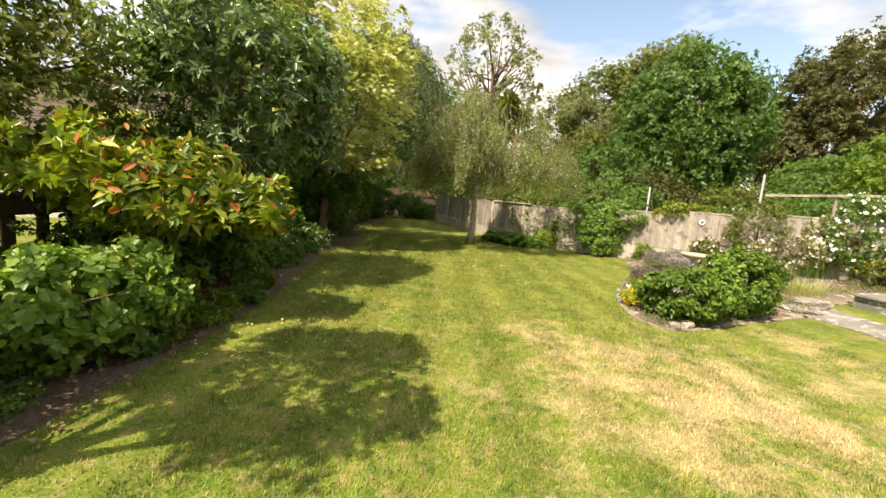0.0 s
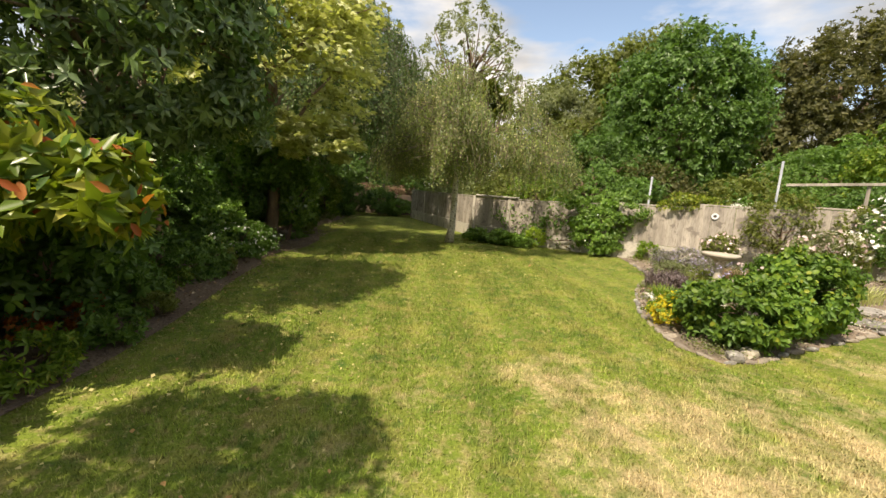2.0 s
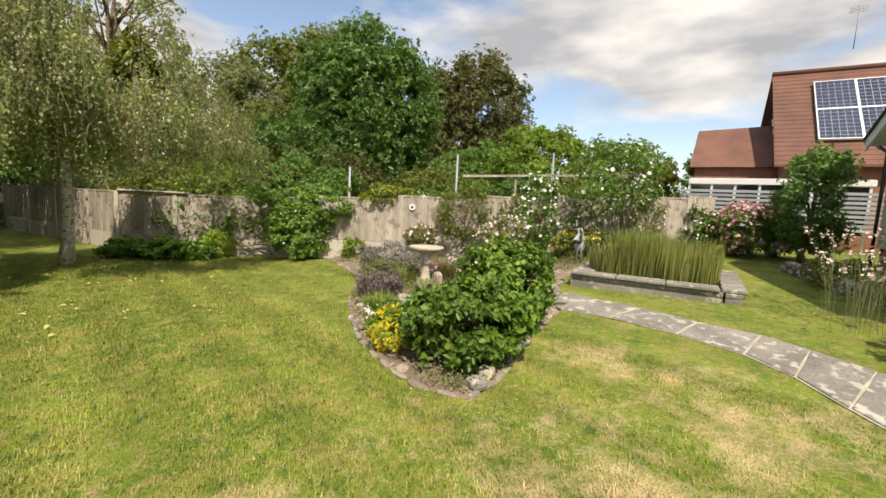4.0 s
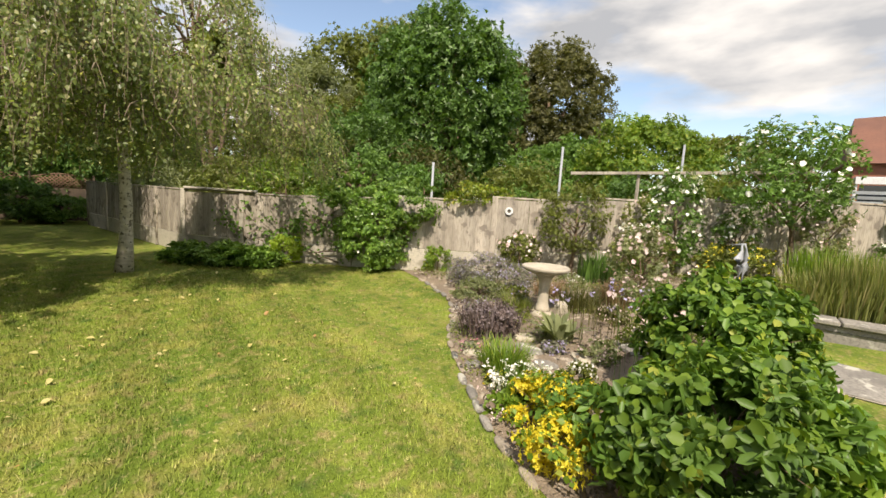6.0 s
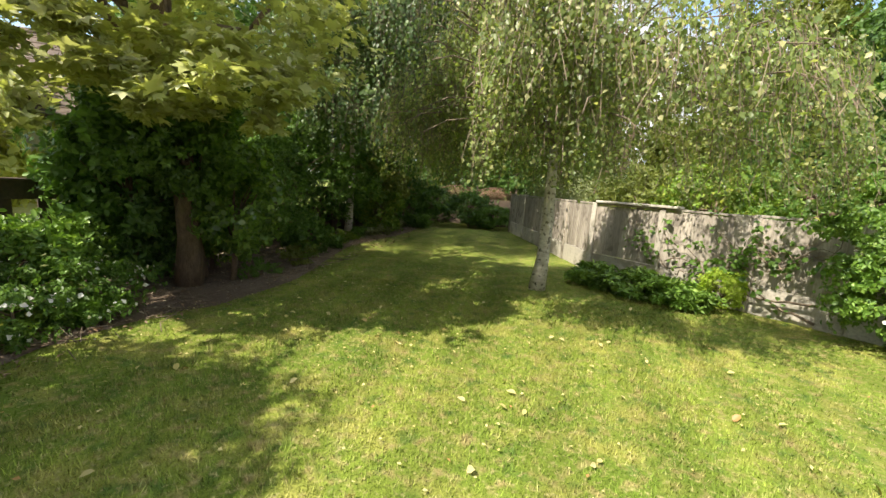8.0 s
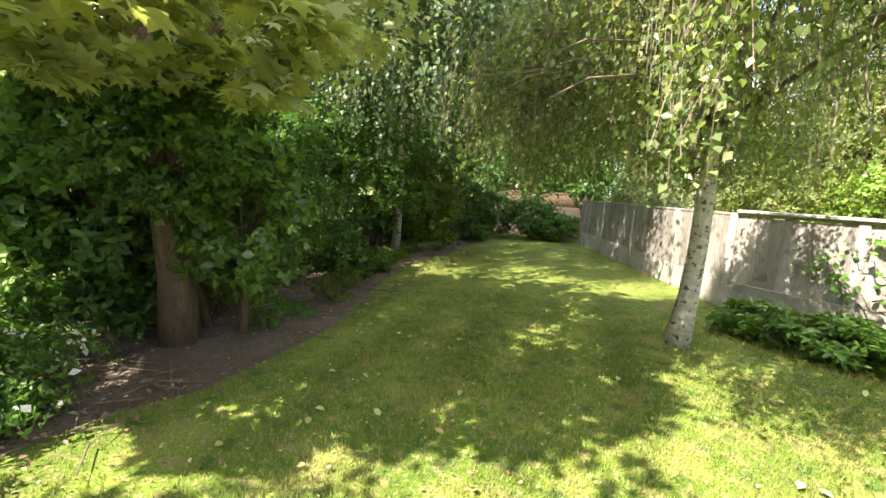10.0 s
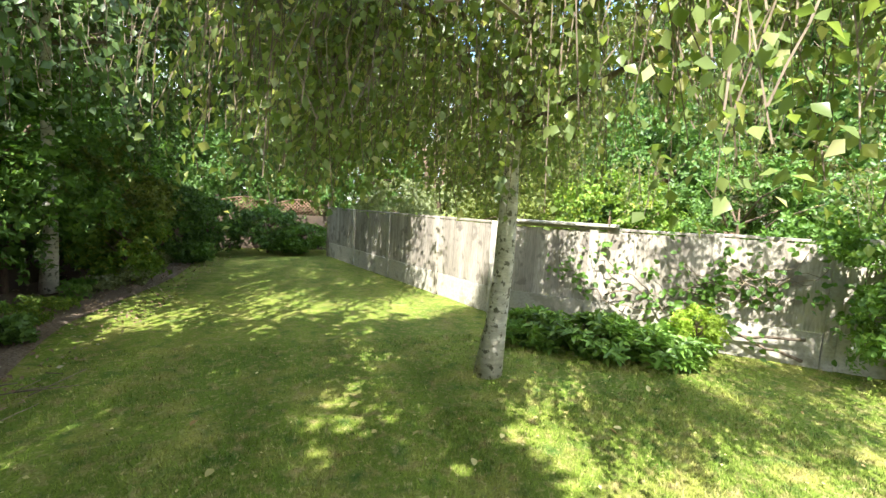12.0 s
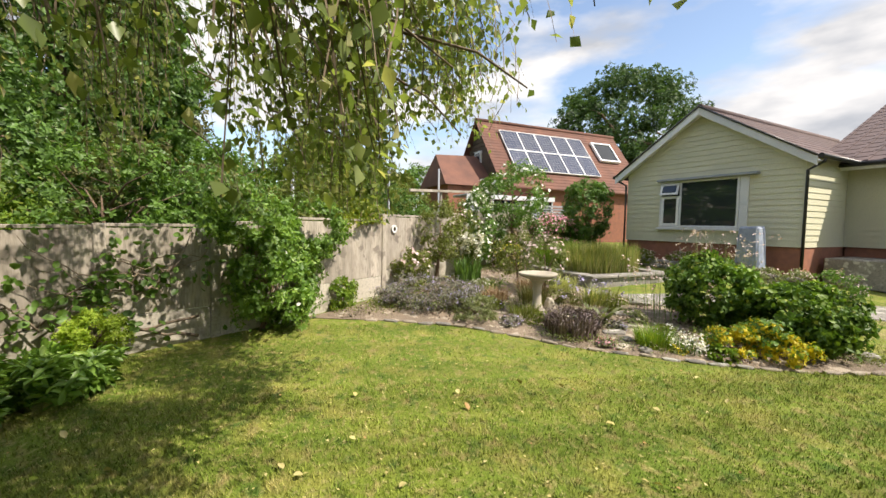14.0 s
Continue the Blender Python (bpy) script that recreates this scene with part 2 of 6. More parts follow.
def tube(bm, points, radii, sides=8):
    """A tapered tube through points."""
    rings = []
    for i, (p, r) in enumerate(zip(points, radii)):
        p = Vector(p)
        d = Vector(points[min(i + 1, len(points) - 1)]) - Vector(points[max(i - 1, 0)])
        q = d.to_track_quat("Z", "Y")
        rings.append([bm.verts.new(p + q @ Vector((r * math.cos(a), r * math.sin(a), 0))) for a in [2 * math.pi * k / sides for k in range(sides)]])
    for a, b in zip(rings, rings[1:]):
        for k in range(sides):
            f = bm.faces.new((a[k], a[(k + 1) % sides], b[(k + 1) % sides], b[k]))
            f.smooth = True
    bm.faces.new(rings[-1])
    bm.faces.new(rings[0][::-1])


def empty(name, at, label, category, group="", rz=0.0):
    ob = new(name)
    ob.location, ob.rotation_euler.z = at, rz
    return tagged(ob, label, category, group)


def ground_z(x, y):
    """Height of the ground: flat lawn, rising gently towards the bungalow."""
    t = x - 4.5
    return 0.072 * (t if t > 0.6 else 0.0 if t < -0.6 else (t + 0.6) ** 2 / 2.4) if x < 13.5 else 0.648


# ---- leaves ----
def leaf_mesh(name, pos, nrm, size, mat, parent, label="", long=1.9, fold=0.25, rng=None, tip=None):
    """Leaves at pos, facing nrm: each a folded blade of six points and four faces-worth of shape."""
    rng = rng or np.random.default_rng(1)
    n = len(pos)
    nrm = nrm / (np.linalg.norm(nrm, axis=1, keepdims=True) + 1e-9)
    if tip is None:
        tip = rng.normal(size=(n, 3))
        tip[:, 2] -= 0.5
    u = tip - nrm * np.sum(tip * nrm, axis=1, keepdims=True)
    u /= np.linalg.norm(u, axis=1, keepdims=True) + 1e-9
    v = np.cross(nrm, u)
    s = (size * rng.uniform(0.65, 1.25, n))[:, None]
    w = s / long
    a = pos - u * s * 0.5
    b = pos + u * s * 0.5 - nrm * s * 0.12
    lift = nrm * s * fold * 0.35
    if size > 0.14 or size < 0.055 or n > 17000:
        c, d = pos + v * w * 0.5 + lift - u * s * 0.08, pos - v * w * 0.5 + lift - u * s * 0.08
        verts = np.stack([a, c, b, d], 1).reshape(-1, 3)
        i = np.arange(n)[:, None] * 4
        faces = np.concatenate([i + np.array([[0, 1, 2]]), i + np.array([[0, 2, 3]])])
    else:
        side, back, fore = v * w * 0.46, u * s * -0.2, u * s * 0.2
        verts = np.stack([a, pos + side * 0.92 + back + lift, pos + side + fore + lift * 0.8, b, pos - side + fore + lift * 0.8, pos - side * 0.92 + back + lift], 1).reshape(-1, 3)
        i = np.arange(n)[:, None] * 6
        faces = np.concatenate([i + np.array([[0, 1, 2, 3]]), i + np.array([[0, 3, 4, 5]])])
    ob = arrays(name, verts, faces, mat, parent, label)
    ob["kind"] = "stuff"
    return ob


def crown_points(rng, n, centre, radii, lumps=40, lump=0.3, fill=0.25, low=-1.0):
    """Points and normals on a crown made of many uneven lumps inside an ellipsoid."""
    centre, radii = np.array(centre, float), np.array(radii, float)
    d = rng.normal(size=(lumps * 3, 3))
    d /= np.linalg.norm(d, axis=1, keepdims=True)
    d = d[d[:, 2] > low][:lumps]
    reach = rng.uniform(0.74, 1.0, (len(d), 1)) * (1 - lump * 0.45)
    heart = centre + d * radii * reach
    size = lump * rng.uniform(0.6, 1.35, len(d))
    pick = rng.integers(0, len(d), n)
    e = rng.normal(size=(n, 3))
    e /= np.linalg.norm(e, axis=1, keepdims=True)
    e[:, 2] = np.where(e[:, 2] < -0.4, -e[:, 2], e[:, 2])
    r = rng.uniform(0.62, 1.22, (n, 1))
    r = np.where(rng.random((n, 1)) < fill, rng.uniform(0.1, 0.8, (n, 1)), r)
    p = heart[pick] + e * radii * size[pick][:, None] * r
    return p, e + 0.5 * d[pick] + rng.normal(size=(n, 3)) * 0.7


def limbs(bm, bb, rng, base, centre, radii, r0, count=8, sides=7):
    """A trunk from base into the crown, and limbs that fan out in it."""
    base, centre = Vector(base), Vector(centre)
    top = centre + Vector((0, 0, radii[2] * 0.35))
    pts = [base.lerp(top, t) + Vector((math.sin(t * 5) * r0 * 0.7, math.cos(t * 4) * r0 * 0.7, 0)) for t in (0, 0.15, 0.4, 0.65, 0.85, 1)]
    tube(bm, pts, [r0 * k for k in (1.35, 1.0, 0.82, 0.6, 0.4, 0.15)], sides)
    for i in range(count):
        t = rng.uniform(0.35, 0.9)
        a = base.lerp(top, t)
        az = i * 2.4
        end = centre + Vector((math.cos(az) * radii[0] * 0.75, math.sin(az) * radii[1] * 0.75, radii[2] * rng.uniform(-0.3, 0.6)))
        mid = a.lerp(end, 0.5) + Vector((0, 0, 0.12 * radii[2]))
        tube(bb, [a, mid, end], [r0 * 0.42, r0 * 0.25, r0 * 0.08], 5)


def sprays(rng, p, axis, k, size, droop=0.0, flat=0.0):
    """Rosettes of k leaves round every point, opening along its axis: positions, normals and tips."""
    n = len(p)
    axis = axis / (np.linalg.norm(axis, axis=1, keepdims=True) + 1e-9)
    axis = axis * (1 - flat) + np.array([0, 0, 1.0]) * flat
    axis /= np.linalg.norm(axis, axis=1, keepdims=True) + 1e-9
    u = np.cross(axis, rng.normal(size=(n, 3)))
    u /= np.linalg.norm(u, axis=1, keepdims=True) + 1e-9
    v = np.cross(axis, u)
    pp, nn, tt = [], [], []
    for j in range(k):
        a = 2 * math.pi * j / k + rng.uniform(-0.35, 0.35, n)
        el = rng.uniform(-0.05, 0.75, n)
        rad = u * np.cos(a)[:, None] + v * np.sin(a)[:, None]
        tip = rad * np.cos(el)[:, None] + axis * np.sin(el)[:, None]
        tip[:, 2] -= droop
        nrm = axis * np.cos(el)[:, None] - rad * np.sin(el)[:, None] + rng.normal(size=(n, 3)) * 0.22
        pp.append(p + tip * size * 0.5 - axis * rng.uniform(0, 0.5, (n, 1)) * size)
        nn.append(nrm)
        tt.append(tip)
    return np.concatenate(pp), np.concatenate(nn), np.concatenate(tt)


def lobed_leaves(name, pos, nrm, size, mat, parent, rng, tip, label=""):
    """Flat five-lobed leaves with a notched outline, each slightly cupped."""
    n = len(pos)
    nrm = nrm / (np.linalg.norm(nrm, axis=1, keepdims=True) + 1e-9)
    u = tip - nrm * np.sum(tip * nrm, axis=1, keepdims=True)
    u /= np.linalg.norm(u, axis=1, keepdims=True) + 1e-9
    v = np.cross(nrm, u)
    s = (size * rng.uniform(0.6, 1.25, n))[:, None]
    outline = [(0, 0.56), (14, 0.30), (46, 0.50), (70, 0.24), (108, 0.40), (150, 0.16), (210, 0.16), (252, 0.40), (290, 0.24), (314, 0.50), (346, 0.30)]
    rows = [pos]
    for a, q in outline:
        c, d = math.cos(radians(a)) * q, math.sin(radians(a)) * q
        rows.append(pos + u * s * c + v * s * d - nrm * s * (0.10 if q > 0.35 else 0.0))
    verts = np.stack(rows, 1).reshape(-1, 3)
    k = len(outline)
    i = np.arange(n)[:, None] * (k + 1)
    faces = np.concatenate([i + np.array([[0, 1 + j, 1 + (j + 1) % k]]) for j in range(k)])
    ob = arrays(name, verts, faces, mat, parent, label)
    ob["kind"] = "stuff"
    return ob


def plant(name, seed, base, centre, radii, n, leaf, mat, label, category, trunk=0.05, lumps=40, lump=0.3, bark=None, group="", long=1.9, low=-1.0, fill=0.25, extra=(), stems=8, spray=5, lobes=(), flat=0.0, droop=0.15, lobed=False):
    """A shrub or tree: trunk with limbs, and a crown of rosettes of separate leaves. extra: (share, size, material, part name) of further leaves or flowers on the outside. lobes: (share, centre, radii) of further masses of its crown."""
    rng = np.random.default_rng(seed)
    top = empty(name, base, label, category, group)
    b, c = np.array(base, float), np.array(centre, float)
    bm, bb = bmesh.new(), bmesh.new()
    limbs(bm, bb, rng, (0, 0, -0.05), c - b, radii, trunk, stems)
    part("trunk" if trunk > 0.07 else "stem", bm, bark or BARK, top)
    part("branch_work", bb, bark or BARK, top)["kind"] = "stuff"
    main = 1.0 - sum(q[0] for q in lobes)
    p, nr = crown_points(rng, int(n * main), c - b, radii, lumps, lump, fill, low)
    shell = np.linalg.norm((p - (c - b)) / np.array(radii), axis=1) > 0.72
    for share, lc, lr in lobes:
        lc = np.array(lc, float) - b
        p2, n2 = crown_points(rng, int(n * share), lc, lr, max(14, int(lumps * share * 1.6)), lump * 1.1, fill, low)
        shell = np.concatenate([shell, np.linalg.norm((p2 - lc) / np.array(lr), axis=1) > 0.72])
        p, nr = np.concatenate([p, p2]), np.concatenate([nr, n2])
    ok = p[:, 2] > 0.02
    part_name = "crown" if trunk > 0.07 else "foliage"
    if spray:
        pick = np.flatnonzero(ok)
        pick = rng.choice(pick, len(pick) // spray, replace=False)
        lp, ln, lt = sprays(rng, p[pick], nr[pick], spray, leaf, droop, flat)
        up = lp[:, 2] > 0.01
        lp, ln, lt = lp[up], ln[up], lt[up]
        if lobed:
            lobed_leaves(part_name, lp, ln, leaf, mat, top, rng, lt)
        else:
            leaf_mesh(part_name, lp, ln, leaf, mat, top, long=long, rng=rng, tip=lt)
    else:
        leaf_mesh(part_name, p[ok], nr[ok], leaf, mat, top, long=long, rng=rng)
    for share, size, fm, pname in extra:
        idx = np.flatnonzero(shell & ok & (nr[:, 2] > -0.3))
        idx = rng.choice(idx, min(len(idx), int(n * share)), replace=False)
        leaf_mesh(pname, p[idx] + nr[idx] / np.linalg.norm(nr[idx], axis=1, keepdims=True) * 0.03, nr[idx], size, fm, top, long=2.2 if size > 0.1 else 1.2, rng=rng)
    return top


L_DARK = leafy("leaf_dark", (0.058, 0.12, 0.026), (0.14, 0.25, 0.055), rough=0.4)
L_TREE = leafy("leaf_tree", (0.035, 0.075, 0.024), (0.085, 0.15, 0.045), rough=0.45)
L_MID = leafy("leaf_mid", (0.0676, 0.138, 0.0234), (0.152, 0.268, 0.052), rough=0.45)
L_FRESH = leafy("leaf_fresh", (0.11, 0.205, 0.036), (0.22, 0.36, 0.065), (0.31, 0.44, 0.10), 0.15, rough=0.4, spec=0.5)
L_LIME = leafy("leaf_lime", (0.24, 0.36, 0.04), (0.42, 0.52, 0.07), glow=0.45)
RUST = leafy("rust_grass", (0.24, 0.14, 0.075), (0.36, 0.24, 0.14), glow=0.2)
L_BRIGHT = leafy("leaf_bright", (0.104, 0.188, 0.02), (0.208, 0.312, 0.04), (0.312, 0.35, 0.05), 0.12)
L_GOLD = leafy("leaf_gold", (0.35, 0.37, 0.13), (0.54, 0.56, 0.25), (0.62, 0.62, 0.36), 0.2, glow=0.38)
L_BAY = leafy("leaf_bay", (0.085, 0.145, 0.05), (0.19, 0.27, 0.105), (0.28, 0.37, 0.18), 0.15, rough=0.3, spec=0.6)
L_YELLOWGREEN = leafy("leaf_yellow_green", (0.12, 0.20, 0.025), (0.34, 0.39, 0.05), (0.5, 0.47, 0.09), 0.1, rough=0.3)
L_BIRCH = leafy("leaf_birch", (0.125, 0.18, 0.06), (0.29, 0.345, 0.12), (0.52, 0.50, 0.26), 0.12, rough=0.35, glow=0.52)
L_WEEP = leafy("leaf_dark_birch", (0.06, 0.11, 0.035), (0.13, 0.20, 0.06), (0.22, 0.28, 0.09), 0.08, rough=0.4)
L_OLIVE = leafy("leaf_olive", (0.112, 0.144, 0.0287), (0.209, 0.237, 0.0517))
L_BRONZE = leafy("leaf_bronze", (0.07, 0.078, 0.024), (0.145, 0.14, 0.045))
L_GREYGREEN = leafy("leaf_grey_green", (0.156, 0.188, 0.08), (0.286, 0.312, 0.15))
L_PURPLE = leafy("leaf_purple", (0.08, 0.058, 0.055), (0.19, 0.14, 0.13), (0.26, 0.21, 0.22), 0.2, glow=0.15)
L_SAGE = leafy("leaf_sage", (0.143, 0.15, 0.1), (0.312, 0.312, 0.22), (0.286, 0.213, 0.24), 0.2, glow=0.15)
F_RED = leafy("leaf_red", (0.42, 0.09, 0.03), (0.62, 0.25, 0.06))
F_ORANGE = leafy("leaf_orange", (0.45, 0.16, 0.03), (0.32, 0.12, 0.03))
F_WHITE = leafy("petal_white", (0.75, 0.72, 0.66), (0.85, 0.84, 0.8), glow=0.2)
F_PINK = leafy("petal_pink", (0.55, 0.17, 0.26), (0.72, 0.38, 0.45), glow=0.2)
F_PALEPINK = leafy("petal_pale_pink", (0.6, 0.42, 0.42), (0.75, 0.62, 0.6), glow=0.2)
F_YELLOW = leafy("petal_yellow", (0.6, 0.5, 0.03), (0.75, 0.62, 0.06), glow=0.25)
F_LILAC = leafy("petal_lilac", (0.32, 0.28, 0.5), (0.45, 0.4, 0.6), glow=0.2)
REED = leafy("reed", (0.14, 0.18, 0.04), (0.30, 0.32, 0.10), (0.4, 0.36, 0.16), 0.2)

from mathutils.geometry import delaunay_2d_cdt


# ---- ground ----
def build_ground():
    xs = np.unique(np.concatenate([np.linspace(-400, -30, 12), np.linspace(-30, -4, 14), np.linspace(-4, 16, 81), np.linspace(16, 40, 13), np.linspace(40, 400, 12)]))
    ys = np.unique(np.concatenate([np.linspace(-400, -20, 12), np.linspace(-20, -3, 10), np.linspace(-3, 28, 63), np.linspace(28, 60, 10), np.linspace(60, 400, 12)]))
    gx, gy = np.meshgrid(xs, ys, indexing="ij")
    rng = np.random.default_rng(3)
    z = np.array([[ground_z(x, y) for y in ys] for x in xs]) + np.where((gx < 16) & (gx > -4), rng.normal(size=gx.shape) * 0.004, 0)
    v = np.stack([gx, gy, z], -1).reshape(-1, 3)
    i = np.arange(len(xs) - 1)[:, None] * len(ys) + np.arange(len(ys) - 1)[None]
    f = np.stack([i, i + len(ys), i + len(ys) + 1, i + 1], -1).reshape(-1, 4)
    g = arrays("ground", v, f, LAWN, None, "mown lawn, green with dry straw-coloured patches", True)
    tagged(g, category="lawn", kind="structure")


build_ground()


def sheet(name, outline, mat, lift, label, category, cell=0.25, rough=0.015):
    """A flat-lying sheet with that outline, following the ground, a little uneven, thinning out at its edge."""
    pts = [Vector(p) for p in outline]
    ring = []
    for a, b in zip(pts, pts[1:] + pts[:1]):
        n = max(1, int((b - a).length / cell))
        ring += [a.lerp(b, i / n) for i in range(n)]
    xs, ys = [p.x for p in pts], [p.y for p in pts]

    def gap(q):
        return min((q - (a + (b - a) * max(0.0, min(1.0, (q - a).dot(b - a) / (b - a).length_squared)))).length for a, b in zip(pts, pts[1:] + pts[:1]))

    inner = []
    x = min(xs)
    while x < max(xs):
        y = min(ys)
        while y < max(ys):
            q = Vector((x + 0.2 * cell * noise.noise((x * 7, y * 5, 1)), y + 0.2 * cell * noise.noise((x * 5, y * 7, 2))))
            inside = sum((a.y > q.y) != (b.y > q.y) and q.x < (b.x - a.x) * (q.y - a.y) / (b.y - a.y) + a.x for a, b in zip(pts, pts[1:] + pts[:1])) % 2
            if inside and gap(q) > cell * 0.3:
                inner.append(q)
            y += cell
        x += cell
    k = len(ring)
    co, _, faces, _, _, _ = delaunay_2d_cdt(ring + inner, [], [list(range(k))], 1, 1e-5)
    bm = bmesh.new()
    vs = []
    for q in co:
        g = min(1.0, gap(q) / 0.2)
        vs.append(bm.verts.new((q.x, q.y, ground_z(q.x, q.y) + 0.008 + g * (lift + rough * noise.noise((q.x * 2.3, q.y * 2.3, 0))))))
    for f in faces:
        bm.faces.new([vs[i] for i in f]).smooth = True
    bmesh.ops.recalc_face_normals(bm, faces=bm.faces[:])
    if sum(f.normal.z for f in bm.faces) < 0:
        bmesh.ops.reverse_faces(bm, faces=bm.faces[:])
    return tagged(part(name, bm, mat, None, label), category=category, kind="structure")


def lawn_edge(y):
    return -2.3 - 0.12 * math.sin(y * 0.9) - (0.55 * min(1, max(0, (y - 12.5) / 3.5)) if y > 12.5 else 0.0) - (0.2 if 9 < y < 11 else 0)


EDGE = [(lawn_edge(y), y) for y in np.arange(-2.0, 23.6, 0.5)]
sheet("border_soil", EDGE + [(-5.2, 23.4), (-5.2, -2.0)], SOIL, 0.03, "bare brown soil of the border under the shrubs, strewn with dry leaves", "flower bed", 0.5)
BED = [(5.75, 12.25), (5.62, 11.4), (5.5, 10.8), (5.3, 10.1), (4.9, 9.4), (4.45, 8.9), (4.1, 8.4), (3.85, 7.9), (3.55, 7.3), (3.36, 6.8), (3.22, 6.2), (3.2, 5.75), (3.35, 5.42), (3.8, 5.5), (4.4, 5.75), (5.2, 6.0), (6.1, 6.25), (7.3, 6.95), (7.9, 7.2)]
sheet("bed_soil", BED + [(10.8, 7.6), (12.4, 6.4), (5.8, 12.1)], GRAVEL, 0.035, "stony pale earth of the flower bed", "flower bed", 0.3, 0.03)

# ---- fence ----
FENCE = [(0.22, 22.7), (0.78, 20.95), (1.34, 19.2), (1.9, 17.45), (2.35, 16.0), (3.35, 15.0), (4.35, 14.0), (5.05, 13.15), (5.72, 12.3), (7.1, 11.1), (8.5, 9.97), (9.9, 8.84), (11.3, 7.7), (12.7, 6.57), (13.3, 6.1)]


def build_fence():
    rng = random.Random(5)
    top = empty("fence", (0, 0, 0), "weathered grey-brown close-board fence on concrete gravel boards", "fence")
    board_me = []
    for k in range(4):
        bm = bmesh.new()
        h = 0.97 - 0.008 * (k % 3)
        vs = box(bm, -0.076, 0.076, -0.006, 0.008, 0, h)
        for v in vs:
            if v.co.x > 0:
                v.co.y -= 0.007
            if v.co.z > 0.5:
                v.co.z += 0.006 * (k - 1.5)
        board_me.append(mesh_of("fence_board", bm, BOARD))
    for i, (a, b) in enumerate(zip(FENCE, FENCE[1:])):
        a, b = Vector((*a, 0)), Vector((*b, 0))
        ln = (b - a).length
        az = math.atan2(b.y - a.y, b.x - a.x)
        z0 = (ground_z(a.x, a.y) + ground_z(b.x, b.y)) / 2
        m = Matrix.Translation((a.x, a.y, z0)) @ Matrix.Rotation(az, 4, "Z")
        boxed("gravel_board", CONCRETE, top, 0.06, ln - 0.06, -0.025, 0.025, -0.1, 0.40, 0.006, m, "pale concrete gravel board")
        boxed("fence_post", CONCRETE if i % 3 else BOARD, top, -0.055, 0.055, -0.05, 0.05, -0.2, 1.42, 0.008, m, "square fence post")
        boxed("cap_rail", BOARD, top, 0.02, ln - 0.02, -0.03, 0.035, 1.385, 1.42, 0.004, m, "thin capping rail")
        if i == 4:
            boxed("coping", CONCRETE, top, 0.05, ln + 0.3, -0.09, 0.09, 1.424, 1.47, 0.01, m, "flat concrete coping slab")
        n = int((ln - 0.12) / 0.14)
        for j in range(n):
            ob = new("board", rng.choice(board_me))
            ob.matrix_world = m @ Matrix.Translation((0.12 + j * (ln - 0.24) / max(1, n - 1), -0.015, 0.41)) @ Matrix.Rotation(rng.uniform(-0.004, 0.004), 4, "Y")
            ob.parent = top
    bm = bmesh.new()
    for k in range(20):
        a0, a1 = 2 * math.pi * k / 20, 2 * math.pi * (k + 1) / 20
        r0, r1 = 0.035, 0.075
        q = [bm.verts.new((r * math.cos(a), d, r * math.sin(a))) for a in (a0, a1) for r, d in ((r0, 0), (r1, 0), (r1, 0.03))]
        bm.faces.new((q[0], q[1], q[4], q[3]))
        bm.faces.new((q[1], q[2], q[5], q[4]))
    ring = tagged(part("ring_ornament", bm, WHITE), "small round white ornament hung on the fence", "ornament")
    ring.matrix_world = Matrix.Translation((7.28, 10.88, 1.39 + 0.0)) @ Matrix.Rotation(math.atan2(-1.2, 1.4), 4, "Z")


build_fence()


def trellis_fence():
    top = empty("trellis_fence", (0, 0, 0), "brown wooden fence with scalloped lattice trellis on top", "fence")
    for i in range(3):
        x0, x1, y = -4.6 + i * 1.62, -4.6 + i * 1.62 + 1.56, 24.3
        m = Matrix.Translation((x0, y + 0.0, 0))
        boxed("fence_panel", DARKWOOD, top, 0, 1.56, -0.02, 0.02, 0.0, 1.1, 0.004, m, "dark brown boarded panel")
        boxed("fence_post", DARKWOOD, top, 1.57, 1.64, -0.04, 0.04, 0, 1.62, 0.006, m)
        bm = bmesh.new()
        arch = lambda x: 1.42 + 0.16 * math.sin(math.pi * x / 1.56)
        for k in range(-6, 17):
            for sgn in (1, -1):
                pts = []
                for s in np.linspace(0, 0.6, 9):
                    x, z = k * 0.11 + (s if sgn > 0 else 0.5 - s), 1.1 + s
                    if 0 <= x <= 1.56 and z <= arch(x):
                        pts.append((x, 0.006 * sgn, z))
                if len(pts) > 1:
                    tube(bm, [pts[0], pts[-1]], [0.012, 0.012], 4)
        part("lattice", bm, LATH, top, "criss-cross lattice of thin laths").matrix_world = m
        bm = bmesh.new()
        tube(bm, [(x, 0, arch(x) + 0.01) for x in np.linspace(0, 1.56, 12)], [0.022] * 12, 5)
        part("arched_rail", bm, LATH, top).matrix_world = m


trellis_fence()


def left_fence():
    """The low fence with square openings behind the border."""
    top = empty("hit_and_miss_fence", (0, 0, 0), "low dark wooden fence with square openings behind shrubs", "fence")
    x = -4.5
    for j in range(3):
        boxed("rail", DARKWOOD, top, x - 0.02, x + 0.02, -2, 22, (0.0, 0.62, 1.06)[j], (0.38, 0.74, 1.26)[j], 0.004, label="dark horizontal rail")
    for i in range(60):
        boxed("post", DARKWOOD, top, x - 0.045, x - 0.021, -2 + i * 0.4, -1.85 + i * 0.4, 0, 1.24, 0.003)
    boxed("rail_top", DARKWOOD, top, x - 0.07, x + 0.06, -2, 22, 1.262, 1.30, 0.006, label="flat top rail, bleached by the sun")


left_fence()


